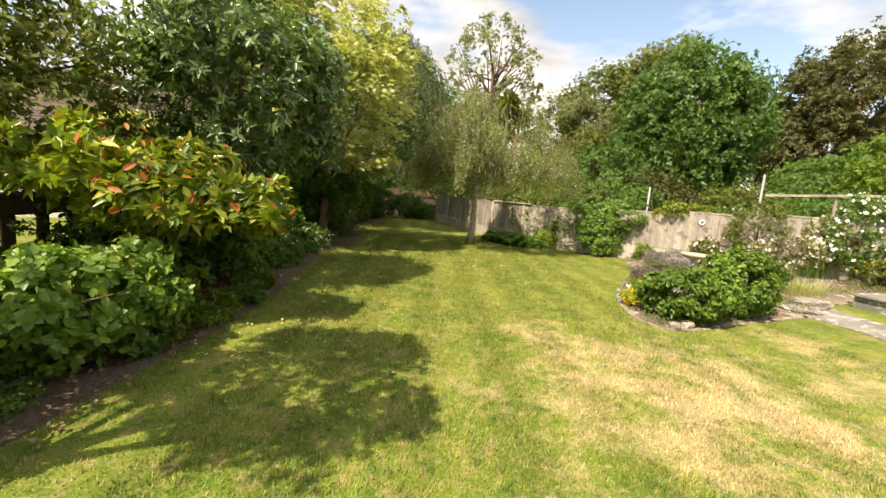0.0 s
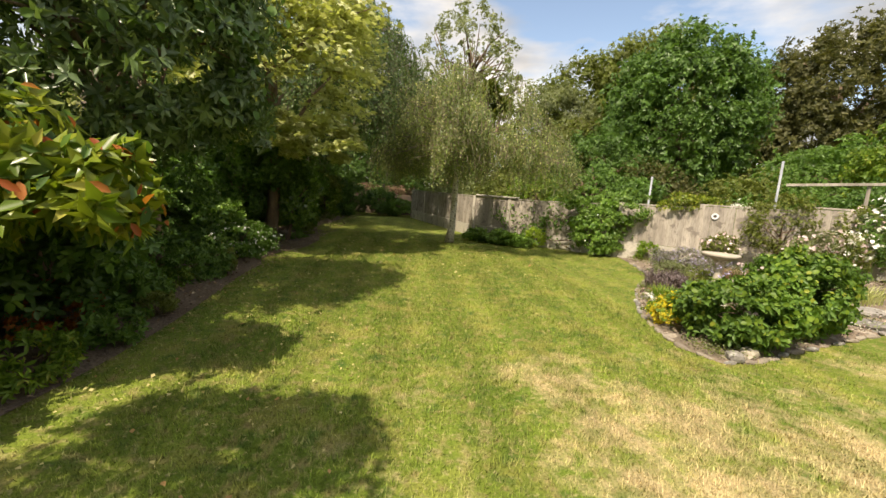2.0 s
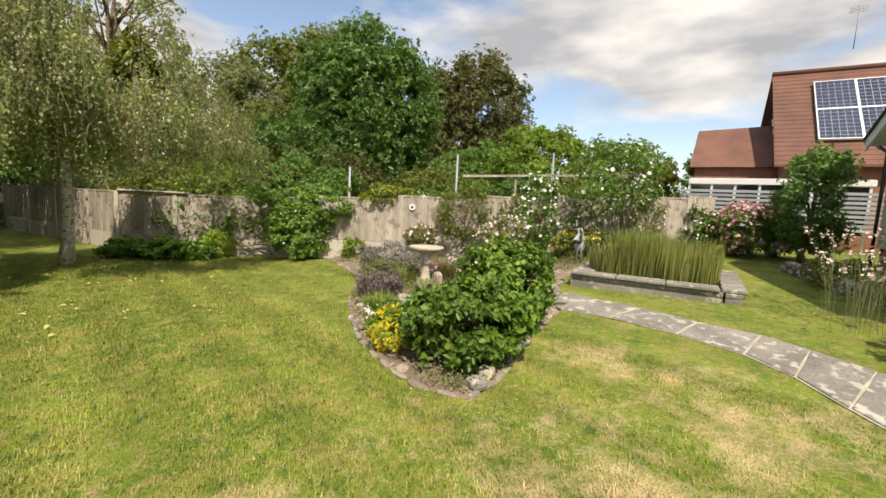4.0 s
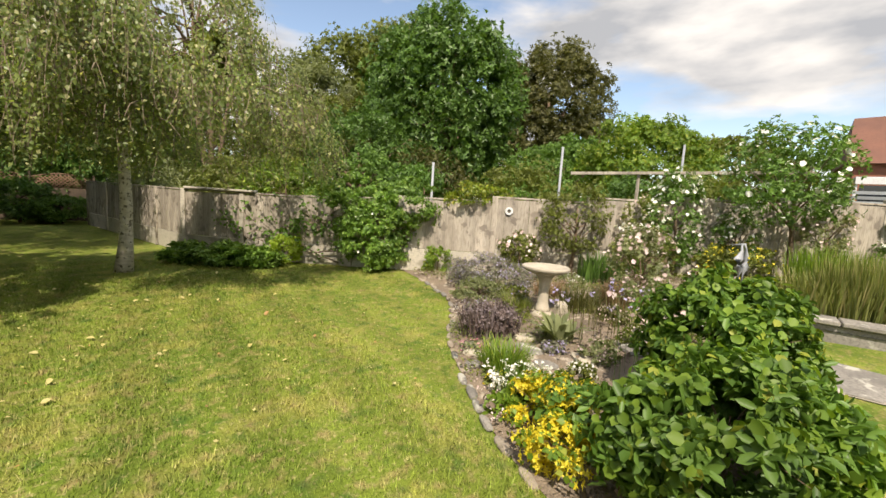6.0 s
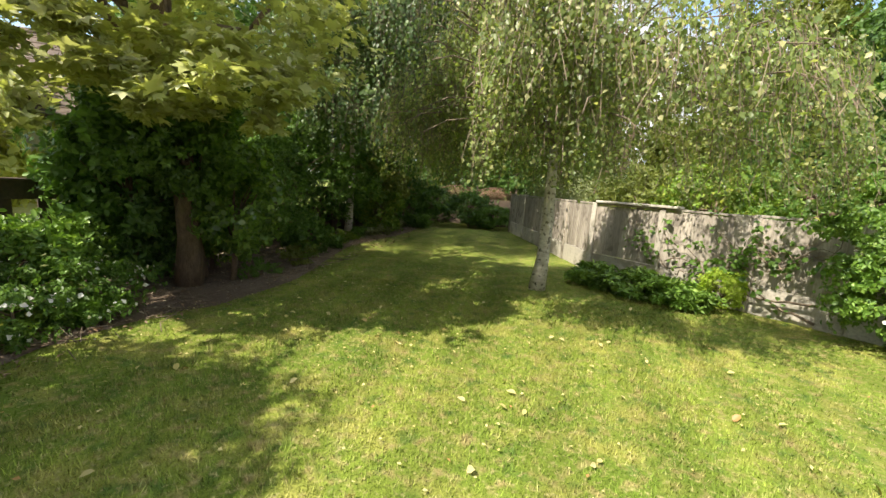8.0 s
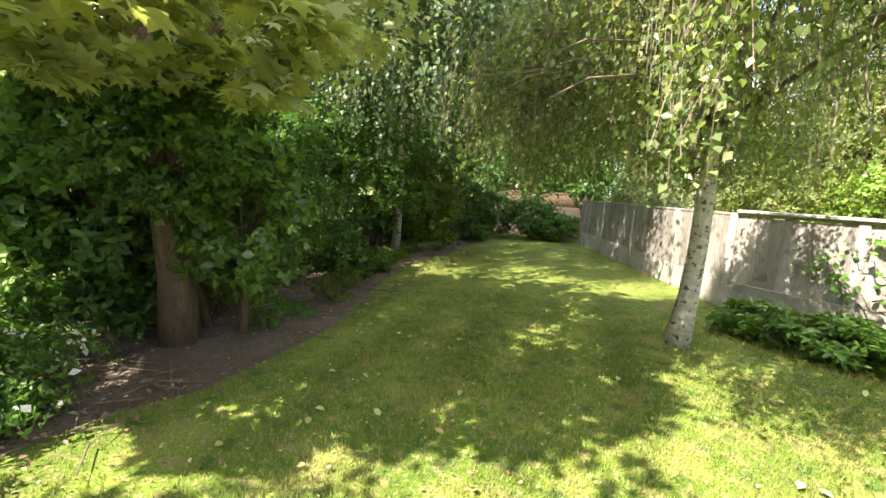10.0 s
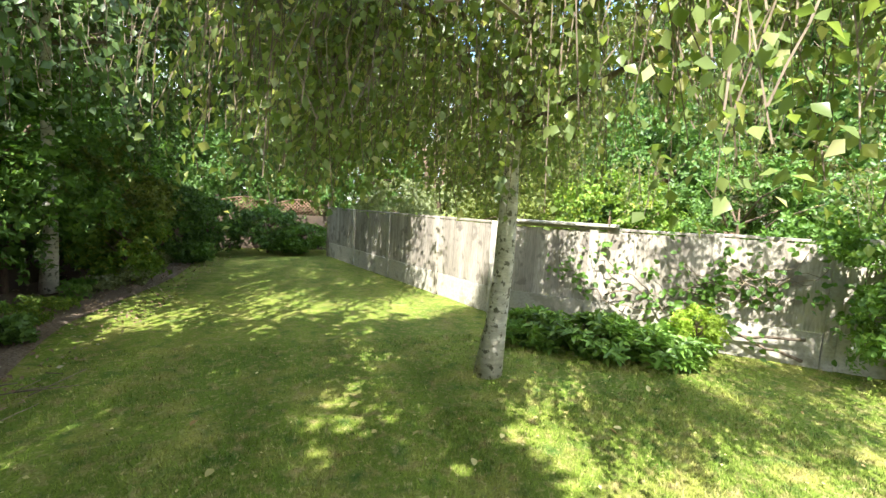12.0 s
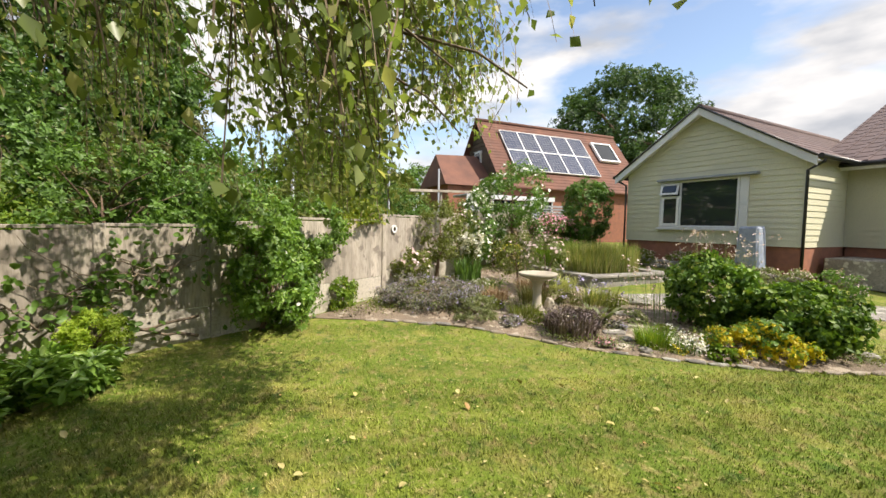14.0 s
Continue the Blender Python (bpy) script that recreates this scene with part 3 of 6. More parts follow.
# ---- buildings ----
def gable_house(top, m, w, d, z0, eave, ridge, wall, tile, over=0.3, course=0.3, wall_name="wall"):
    """Walls of a gabled block (x along the front 0..w, y back 0..d), ridge along y, and two roof slopes with tile courses."""
    bm = bmesh.new()
    t = 0.25
    for (x0, x1, y0, y1) in ((0, w, 0, t), (0, w, d - t, d), (0, t, t, d - t), (w - t, w, t, d - t)):
        box(bm, x0, x1, y0, y1, z0, eave, 0, m)
    for y0 in (0, d - t):
        p = [m @ Vector(q) for q in ((0, y0, eave), (w, y0, eave), (w / 2, y0, ridge - 0.02), (0, y0 + t, eave), (w, y0 + t, eave), (w / 2, y0 + t, ridge - 0.02))]
        v = [bm.verts.new(q) for q in p]
        for f in ((0, 1, 2), (5, 4, 3), (0, 3, 4, 1), (1, 4, 5, 2), (2, 5, 3, 0)):
            bm.faces.new([v[k] for k in f])
    part(wall_name, bm, wall, top)
    run, rise = w / 2, ridge - eave
    ln = math.hypot(run, rise)
    for side in (-1, 1):
        bm = bmesh.new()
        n = int((ln + over) / course) + 1
        for i in range(n):
            s0, s1 = i * course, min((i + 1) * course + 0.04, ln + over)
            pts = []
            for s, up in ((s0, 0.03), (s1, 0.06), (s1, 0.0), (s0, 0.0)):
                x = w / 2 + side * run * s / ln
                z = ridge - rise * s / ln + up
                pts.append((x, z))
            lo = [bm.verts.new(m @ Vector((x, -over, z))) for x, z in pts]
            hi = [bm.verts.new(m @ Vector((x, d + over, z))) for x, z in pts]
            for k in range(4):
                bm.faces.new((lo[k], lo[(k + 1) % 4], hi[(k + 1) % 4], hi[k]))
            bm.faces.new(lo[::-1])
            bm.faces.new(hi)
        part("roof", bm, tile, top)["kind"] = "stuff"
    bm = bmesh.new()
    tube(bm, [m @ Vector((w / 2, -over, ridge + 0.04)), m @ Vector((w / 2, d + over, ridge + 0.04))], [0.09, 0.09], 8)
    part("ridge_tile", bm, tile, top)


BG_M = Matrix.Translation((7.85, 1.6, 0)) @ Matrix.Rotation(math.atan2(1.6, 4.35), 4, "Z")
BG_W = math.hypot(4.35, 1.6)


def window_unit(top, m, x0, x1, z0, z1, splits, opener=False):
    """A white casement window standing 4 cm proud of the wall; splits: fractions for the mullions."""
    win = part("window", bmesh.new(), WHITE, top, "white plastic window, a dark pane for the unlit room behind")
    f = 0.06
    bars = [(x0, x1, z1 - f, z1), (x0, x1, z0, z0 + f), (x0, x0 + f, z0 + f, z1 - f), (x1 - f, x1, z0 + f, z1 - f)]
    for s in splits:
        x = x0 + (x1 - x0) * s
        bars.append((x - f / 2, x + f / 2, z0 + f, z1 - f))
    bm = bmesh.new()
    for a, b, c, d in bars:
        box(bm, a, b, 0.0, 0.07, c, d, 0.006, m)
    part("window_frame", bm, WHITE, win)
    boxed("pane", GLASS, win, x0 + f * 0.5, x1 - f * 0.5, 0.05, 0.056, z0 + f * 0.5, z1 - f * 0.5, 0, m, "dark reflecting pane")
    boxed("window_sill", WHITE, win, x0 - 0.05, x1 + 0.05, 0.0, 0.13, z0 - 0.07, z0 - 0.004, 0.008, m)
    return win


# the shade of the room behind the window, put into a colour
UNLIT_ROOM = solid("unlit_room", (0.06, 0.063, 0.066), (0.08, 0.083, 0.088), 2.0, 0.6, 0.05, 50)


def bungalow():
    top = empty("bungalow", (7.85, 1.6, 0.5), "single-storey bungalow in cream siding on brick, with brown tiled roof", "house")
    inv = Matrix.Translation((-7.85, -1.6, -0.5))
    # frame: x along the gable, y outwards to the north is +, so the block lies at negative y
    m = inv @ BG_M
    w = BG_W
    gable_house(top, m @ Matrix.Translation((0, -8.0, 0)), w, 8.0, 1.1, 3.28, 4.75, SIDING, TILE, 0.28)
    boxed("plinth", BRICK, top, -0.0, w, -7.9, -0.03, -0.2, 1.096, 0, m, "red brick base")
    bm = bmesh.new()
    for i in range(26):
        z = 1.1 + i * 0.142
        half = w / 2 + 0.02 if z < 3.1 else (w / 2) * (4.60 - z) / 1.47
        if half < 0.15:
            break
        vs = box(bm, w / 2 - half, w / 2 + half, 0.002, 0.026, z, z + 0.15)
        for v in vs:
            if v.co.z > z + 0.1:
                v.co.y -= 0.018
        bmesh.ops.transform(bm, matrix=m, verts=vs)
    part("siding", bm, SIDING, top, "cream lapped siding boards")["kind"] = "stuff"
    bm = bmesh.new()
    for i in range(15):
        z = 1.1 + i * 0.142
        vs = box(bm, -0.026, -0.002, -7.9, 0.024, z, z + 0.15)
        for v in vs:
            if v.co.z > z + 0.1:
                v.co.x += 0.018
        bmesh.ops.transform(bm, matrix=m, verts=vs)
    part("siding", bm, SIDING, top, "cream lapped siding boards")["kind"] = "stuff"
    run, rise = w / 2, 1.47
    for side in (-1, 1):
        bm = bmesh.new()
        a = Vector((w / 2, 0.0, 4.75 - 0.02))
        b = Vector((w / 2 + side * (run + 0.3), 0, 4.75 - rise * (run + 0.3) / run - 0.02))
        for y0, y1 in ((0.28, 0.31),):
            q = [bm.verts.new(m @ Vector((p.x, y, p.z + dz))) for y in (y0, y1) for p, dz in ((a, 0.05), (b, 0.05), (b, -0.15), (a, -0.15))]
            for f in ((0, 1, 2, 3), (7, 6, 5, 4), (0, 4, 5, 1), (1, 5, 6, 2), (2, 6, 7, 3), (3, 7, 4, 0)):
                bm.faces.new([q[k] for k in f])
        bmesh.ops.recalc_face_normals(bm, faces=bm.faces[:])
        part("bargeboard", bm, WHITE, top, "white sloping bargeboard")
        bm = bmesh.new()
        tube(bm, [m @ Vector((a.x, 0.33, a.z + 0.075)), m @ Vector((b.x, 0.33, b.z + 0.075))], [0.028, 0.028], 6)
        part("verge_strip", bm, BLACK, top, "black verge strip along the roof edge")
        bm = bmesh.new()
        q = [bm.verts.new(m @ Vector((p.x, y, p.z + dz))) for y in (0.0, 0.28) for p, dz in ((a, -0.03), (b, -0.03), (b, -0.06), (a, -0.06))]
        for f in ((0, 1, 2, 3), (7, 6, 5, 4), (0, 4, 5, 1), (1, 5, 6, 2), (2, 6, 7, 3), (3, 7, 4, 0)):
            bm.faces.new([q[k] for k in f])
        bmesh.ops.recalc_face_normals(bm, faces=bm.faces[:])
        part("soffit", bm, WHITE, top, "white soffit under the eaves")
        bm = bmesh.new()
        gx = w / 2 + side * (run + 0.36)
        tube(bm, [m @ Vector((gx, 0.3, 3.13)), m @ Vector((gx, -8.2, 3.11))], [0.055, 0.055], 8)
        part("gutter", bm, BLACK, top, "black plastic gutter")
        bm = bmesh.new()
        x = -0.06 if side < 0 else w + 0.06
        tube(bm, [m @ Vector(p) for p in ((gx, 0.1, 3.12), (gx, 0.1, 3.02), (x, 0.06, 2.86), (x, 0.06, 0.6))], [0.034] * 4, 8)
        part("downpipe", bm, BLACK, top, "black plastic downpipe")
    win = window_unit(top, m, w - 3.32, w - 1.15, 1.52, 2.86, (0.71,))
    boxed("window_board", WHITE, win, w - 3.52, w - 3.324, 0.02, 0.06, 1.52, 2.86, 0.006, m, "broad white board beside the window")
    # no room is built: a thin sheet carries its shade as dark colour
    boxed("dark_interior", UNLIT_ROOM, win, w - 3.29, w - 1.18, 0.028, 0.032, 1.55, 2.83, 0, m, "thin dark sheet standing in for the unlit room")
    for a, b, c, d in ((w - 1.76, w - 1.21, 2.36, 2.43), (w - 1.74, w - 1.67, 1.58, 2.36), (w - 1.28, w - 1.21, 1.58, 2.36), (w - 1.67, w - 1.28, 1.58, 1.64)):
        boxed("casement_rail", WHITE, win, a, b, 0.02, 0.082, c, d, 0.006, m, "white rail of the side casement")
    mo = m @ Matrix.Translation((0, 0.07, 2.79)) @ Matrix.Rotation(radians(16), 4, "X")
    for a, b, c, d in ((w - 1.76, w - 1.21, -0.06, 0), (w - 1.76, w - 1.21, -0.34, -0.28), (w - 1.76, w - 1.70, -0.28, -0.06), (w - 1.27, w - 1.21, -0.28, -0.06)):
        boxed("opener_rail", WHITE, win, a, b, 0.0, 0.035, c, d, 0.005, mo, "rail of the small top opener tilted out")
    boxed("opener_pane", GLASS, win, w - 1.70, w - 1.27, 0.012, 0.018, -0.28, -0.06, 0, mo, "pane of the small top opener")
    boxed("window_hood", GREY, top, w - 3.75, w - 1.1, 0.028, 0.2, 2.865, 2.93, 0.008, m, "thin grey drip hood")
    bm = bmesh.new()
    for k in range(24):
        box(bm, w - 3.26, w - 1.80, 0.036, 0.040, 1.60 + k * 0.045, 1.612 + k * 0.045, 0, m)
    part("blind", bm, GREY, win, "half-closed grey slatted blind")["kind"] = "stuff"
    # the wing beyond, with its broad tiled roof
    m2 = m @ Matrix.Translation((-6.2, -7.2, 0))
    boxed("wing_wall", SIDING, top, -3.4, 6.19, 0.0, 5.0, 1.1, 3.2, 0, m2 @ Matrix.Translation((0, 0, 0)), "cream clad wing wall in the eaves' shade")
    bm = bmesh.new()
    for i in range(15):
        z = 1.1 + i * 0.142
        vs = box(bm, -3.38, 6.17, 5.002, 5.024, z, z + 0.15)
        for v in vs:
            if v.co.z > z + 0.1:
                v.co.y -= 0.018
        bmesh.ops.transform(bm, matrix=m2, verts=vs)
    part("siding", bm, SIDING, top, "cream lapped siding boards")["kind"] = "stuff"
    boxed("plinth", BRICK, top, -3.35, 6.15, 0.03, 4.97, -0.2, 1.096, 0, m2, "red brick base")
    bm = bmesh.new()
    for s in range(16):
        y0, y1 = 5.5 - s * 0.30, 5.5 - (s + 1) * 0.30 - 0.03
        z0, z1 = 3.12 + s * 0.145, 3.12 + (s + 1) * 0.145
        for k in range(32):
            x0 = -3.8 + k * 0.33
            vs = box(bm, x0, x0 + 0.25, y1, y0, 0, 0.05)
            vs += box(bm, x0 + 0.25, x0 + 0.33, y1, y0, 0.0, 0.075)
            for v in vs:
                v.co.z += z0 + (y0 - v.co.y) / 0.33 * (z1 - z0)
            bmesh.ops.transform(bm, matrix=m2, verts=vs)
    r = part("wing_roof", bm, TILE, top, "brown interlocking roof tiles in straight courses")
    r["kind"] = "stuff"
    boxed("fascia", WHITE, top, -3.8, 6.75, 5.44, 5.47, 2.98, 3.12, 0.005, m2)
    bm = bmesh.new()
    tube(bm, [m2 @ Vector((-3.8, 5.54, 3.1)), m2 @ Vector((6.5, 5.54, 3.1))], [0.055, 0.055], 8)
    part("gutter", bm, BLACK, top, "black plastic gutter")


bungalow()


def brick_house():
    """The neighbour's house: steep red tiled roof to the west with solar panels, dark boarded gable to the north."""
    org = Vector((18.6, 5.75, 0))
    top = empty("neighbour_house", org, "neighbour's brick house with a steep red tiled roof carrying solar panels", "house")
    m = Matrix.Rotation(math.radians(-74), 4, "Z")  # x runs along the eaves, -y towards the garden side
    # local: x along ridge (south), y towards the east (up the slope and beyond)
    lx, half, ez, rz = 9.5, 2.75, 3.45, 7.0
    bm = bmesh.new()
    box(bm, 0.3, lx, 0.25, 0.5, 0, ez, 0, m)
    box(bm, 0.3, lx, 2 * half - 0.5, 2 * half - 0.25, 0, ez, 0, m)
    box(bm, lx - 0.25, lx, 0.5, 2 * half - 0.5, 0, ez, 0, m)
    box(bm, 0.3, 0.55, 0.5, 2 * half - 0.5, 0, ez, 0, m)
    part("wall", bm, BRICK, top, "red brick wall")
    bm = bmesh.new()
    for x in (0.3, lx - 0.2):
        v = [bm.verts.new(m @ Vector(q)) for q in ((x, 0.3, ez), (x, 2 * half - 0.3, ez), (x, half, rz - 0.15), (x + 0.2, 0.3, ez), (x + 0.2, 2 * half - 0.3, ez), (x + 0.2, half, rz - 0.15))]
        for f in ((0, 1, 2), (5, 4, 3), (0, 3, 4, 1), (1, 4, 5, 2), (2, 5, 3, 0)):
            bm.faces.new([v[k] for k in f])
    for k in range(14):
        z = ez + k * 0.24
        hw = (half - 0.3) * (rz - 0.15 - z) / (rz - 0.15 - ez)
        box(bm, 0.27, 0.3, half - hw, half + hw, z, z + 0.2, 0, m)
    part("gable_boarding", bm, DARKWOOD, top, "dark weatherboarded gable")["kind"] = "stuff"
    for sgn in (0, 1):
        bm = bmesh.new()
        n = 22
        for k in range(n):
            t0, t1 = k / n, (k + 1.15) / n
            q = []
            for t, up in ((t0, 0.05), (t1, 0.02), (t1, -0.02), (t0, -0.02)):
                y = -0.1 + (half + 0.1) * t
                z = ez - 0.13 + (rz - ez + 0.13) * t + up
                q.append((y if sgn == 0 else 2 * half - y, z))
            a = [bm.verts.new(m @ Vector((0, y, z))) for y, z in q]
            b = [bm.verts.new(m @ Vector((lx + 0.2, y, z))) for y, z in q]
            for j in range(4):
                bm.faces.new((a[j], a[(j + 1) % 4], b[(j + 1) % 4], b[j]))
            bm.faces.new(a[::-1])
            bm.faces.new(b)
        bmesh.ops.recalc_face_normals(bm, faces=bm.faces[:])
        part("roof", bm, REDTILE, top, "steep roof of small red clay tiles")["kind"] = "stuff"
    bm = bmesh.new()
    tube(bm, [m @ Vector((0, half, rz + 0.05)), m @ Vector((lx + 0.2, half, rz + 0.05))], [0.1, 0.1], 8)
    part("ridge_tile", bm, REDTILE, top)
    slope = math.atan2(rz - ez, half)
    up = math.hypot(rz - ez, half)
    ms = m @ Matrix.Translation((0, 0, ez)) @ Matrix.Rotation(slope, 4, "X")
    for r in range(2):
        for c in range(5):
            x0, y0 = 1.15 + c * 1.1, up * 0.20 + r * 1.45
            p = boxed("solar_panel", SOLAR, top, x0, x0 + 1.07, y0, y0 + 1.42, 0.10, 0.14, 0.004, ms, "dark blue solar panel in a pale frame")
            bm = bmesh.new()
            for k in range(1, 6):
                box(bm, x0 + k * 1.07 / 6 - 0.006, x0 + k * 1.07 / 6 + 0.006, y0, y0 + 1.42, 0.141, 0.144, 0, ms)
            for k in range(1, 8):
                box(bm, x0, x0 + 1.07, y0 + k * 1.42 / 8 - 0.006, y0 + k * 1.42 / 8 + 0.006, 0.141, 0.1435, 0, ms)
            part("cell_grid", bm, GREY, p)["kind"] = "stuff"
            bm = bmesh.new()
            for a in ((x0 - 0.015, x0 + 0.02, y0 - 0.015, y0 + 1.435), (x0 + 1.05, x0 + 1.085, y0 - 0.015, y0 + 1.435)):
                box(bm, *a, 0.09, 0.16, 0, ms)
            for a in ((x0 + 0.02, x0 + 1.05, y0 - 0.015, y0 + 0.02), (x0 + 0.02, x0 + 1.05, y0 + 1.4, y0 + 1.435)):
                box(bm, *a, 0.09, 0.16, 0, ms)
            part("panel_frame", bm, WHITE, p)
    sk = boxed("roof_window", GLASS, top, 7.4, 8.7, up * 0.5, up * 0.5 + 1.3, 0.1, 0.16, 0.004, ms, "roof window with a pale frame")
    bm = bmesh.new()
    for a in ((7.3, 7.4, up * 0.5 - 0.1, up * 0.5 + 1.4), (8.7, 8.8, up * 0.5 - 0.1, up * 0.5 + 1.4), (7.4, 8.7, up * 0.5 + 1.3, up * 0.5 + 1.4), (7.4, 8.7, up * 0.5 - 0.1, up * 0.5)):
        box(bm, *a, 0.08, 0.2, 0, ms)
    part("window_frame", bm, WHITE, sk)
    boxed("window", WHITE, top, 0.2, 0.29, half - 0.35, half + 0.35, 4.3, 5.4, 0.01, m, "white framed gable window")
    boxed("pane", GLASS, top, 0.185, 0.199, half - 0.25, half + 0.25, 4.4, 5.3, 0, m, "dark pane")
    bm = bmesh.new()
    tube(bm, [m @ Vector((2.2, half, rz + 0.7)), m @ Vector((2.2, half, rz + 2.2))], [0.015, 0.012], 5)
    for k in range(5):
        tube(bm, [m @ Vector((1.95, half, rz + 1.95 + k * 0.05)), m @ Vector((2.45, half, rz + 1.95 + k * 0.05))], [0.008, 0.008], 4)
    part("aerial", bm, GREY, top, "thin television aerial")
    # lower wing to the north
    bm = bmesh.new()
    box(bm, -2.2, 0.28, 1.2, 1.45, 0, 3.4, 0, m)
    box(bm, -2.2, -1.95, 1.45, 4.0, 0, 3.4, 0, m)
    part("wing_wall", bm, BRICK, top, "red brick wing")
    bm = bmesh.new()
    v = [bm.verts.new(m @ Vector(q)) for q in ((-2.4, 1.0, 3.4), (0.26, 1.0, 3.4), (0.26, 2.8, 5.15), (-2.2, 2.8, 5.05), (-2.4, 4.6, 3.4), (0.26, 4.6, 3.4))]
    bm.faces.new((v[0], v[1], v[2], v[3]))
    bm.faces.new((v[3], v[2], v[5], v[4]))
    bm.faces.new((v[0], v[3], v[4]))
    bm.faces.new((v[1], v[5], v[2]))
    bm.faces.new((v[0], v[4], v[5], v[1]))
    part("wing_roof", bm, REDTILE, top, "lower red tiled roof")
    # lean-to glazed room with a pale roof
    bm = bmesh.new()
    box(bm, -2.4, 2.2, -1.2, 0.2, 2.72, 2.82, 0.02, m)
    part("lean_to_roof", bm, GREY, top, "pale lean-to roof")
    boxed("lean_to_fascia", WHITE, top, -2.4, 2.2, -1.25, -1.21, 2.62, 2.8, 0.005, m)
    bm = bmesh.new()
    for k in range(8):
        box(bm, -2.4 + k * 0.64, -2.34 + k * 0.64, -1.2, -1.14, 0, 2.7, 0, m)
    part("lean_to_posts", bm, WHITE, top)
    boxed("lean_to_glazing", GLASS, top, -2.3, 2.1, -1.15, -1.13, 1.2, 2.6, 0, m, "dark glazing")
    for k in range(9):
        boxed("slat", GREY, top, -2.6, 2.6, -1.6, -1.57, 1.3 + k * 0.13, 1.38 + k * 0.13, 0, m, "grey horizontal fence slat")


brick_house()


def white_cottage():
    top = empty("cottage", (-13.5, 14.5, 0), "white rendered cottage with a dark tiled roof beyond the low fence", "house")
    m = Matrix.Rotation(radians(-65), 4, "Z") @ Matrix.Translation((-3, 0, 0))
    gable_house(top, m, 6.0, 7.0, 0, 2.5, 4.6, WHITE, DARKWOOD, 0.3)
    w = window_unit(top, m @ Matrix.Rotation(math.pi, 4, "Z") @ Matrix.Translation((-6, 0, 0)), 2.2, 3.2, 0.9, 2.0, (0.5,))
    return top


white_cottage()
# ---- far trees, beyond the fence ----
plant("tree", 11, (11.6, 19.4, 0.4), (11.6, 19.4, 4.9), (3.3, 3.3, 4.1), 90000, 0.15, L_DARK, "dense dark green rounded tree beyond the fence", "tree", 0.2, 330, 0.17, fill=0.3, long=1.6)
plant("tree", 12, (28.5, 28.0, 0.4), (28.0, 28.0, 8.2), (4.9, 5.3, 6.2), 80000, 0.24, L_BRONZE, "tall bronze-green tree standing behind the others", "tree", 0.4, 230, 0.17, fill=0.35, lobes=((0.3, (25.5, 28.0, 5.5), (3.6, 3.6, 4.0)),))
plant("tree", 13, (18.5, 33.0, 0), (18.0, 33.0, 7.8), (5.5, 5.0, 6.6), 50000, 0.22, L_OLIVE, "broad olive green tree in the distance", "tree", 0.35, 200, 0.17, fill=0.35)
plant("tree", 14, (13.8, 34.0, 0), (13.4, 34.0, 6.8), (4.6, 4.0, 6.0), 40000, 0.2, L_OLIVE, "olive green rounded tree in the distance", "tree", 0.3, 180, 0.17, fill=0.35)
plant("willow", 141, (9.6, 31.0, 0), (9.6, 31.0, 4.8), (3.7, 3.4, 4.9), 34000, 0.2, L_GREYGREEN, "pale grey-green willow in the distance", "tree", 0.3, 170, 0.16, fill=0.35, long=3, droop=0.7)
plant("tree", 15, (8.4, 22.5, 0), (8.4, 22.5, 2.9), (2.8, 2.4, 2.7), 26000, 0.12, L_OLIVE, "olive and bronze bushy tree behind the fence", "tree", 0.15, 130, 0.18, extra=((0.25, 0.12, L_BRONZE, "bronze_foliage"),))
plant("tree", 16, (5.0, 42.0, 0), (5.0, 42.0, 12.4), (5.0, 4.6, 6.8), 15000, 0.22, L_GREYGREEN, "tall thin-leaved tree with open branches in the distance", "tree", 0.3, 260, 0.09, fill=0.3, stems=40)
plant("bush", 17, (16.8, 13.4, 0.6), (16.8, 13.4, 3.0), (2.7, 2.4, 2.1), 36000, 0.13, L_BRIGHT, "bright green rounded bush beyond the fence", "bush", 0.12, 120, 0.19)
plant("tree", 18, (33.5, -9.2, 0.6), (33.5, -9.2, 8.2), (6.6, 6.6, 6.6), 60000, 0.27, L_TREE, "large dark green tree behind the houses", "tree", 0.45, 230, 0.17, fill=0.35)
plant("tree", 19, (0.5, 31.0, 0), (0.5, 31.0, 4.2), (5.2, 3.0, 4.6), 30000, 0.16, L_DARK, "green tree beyond the end of the garden", "tree", 0.3, 180, 0.17, fill=0.3)
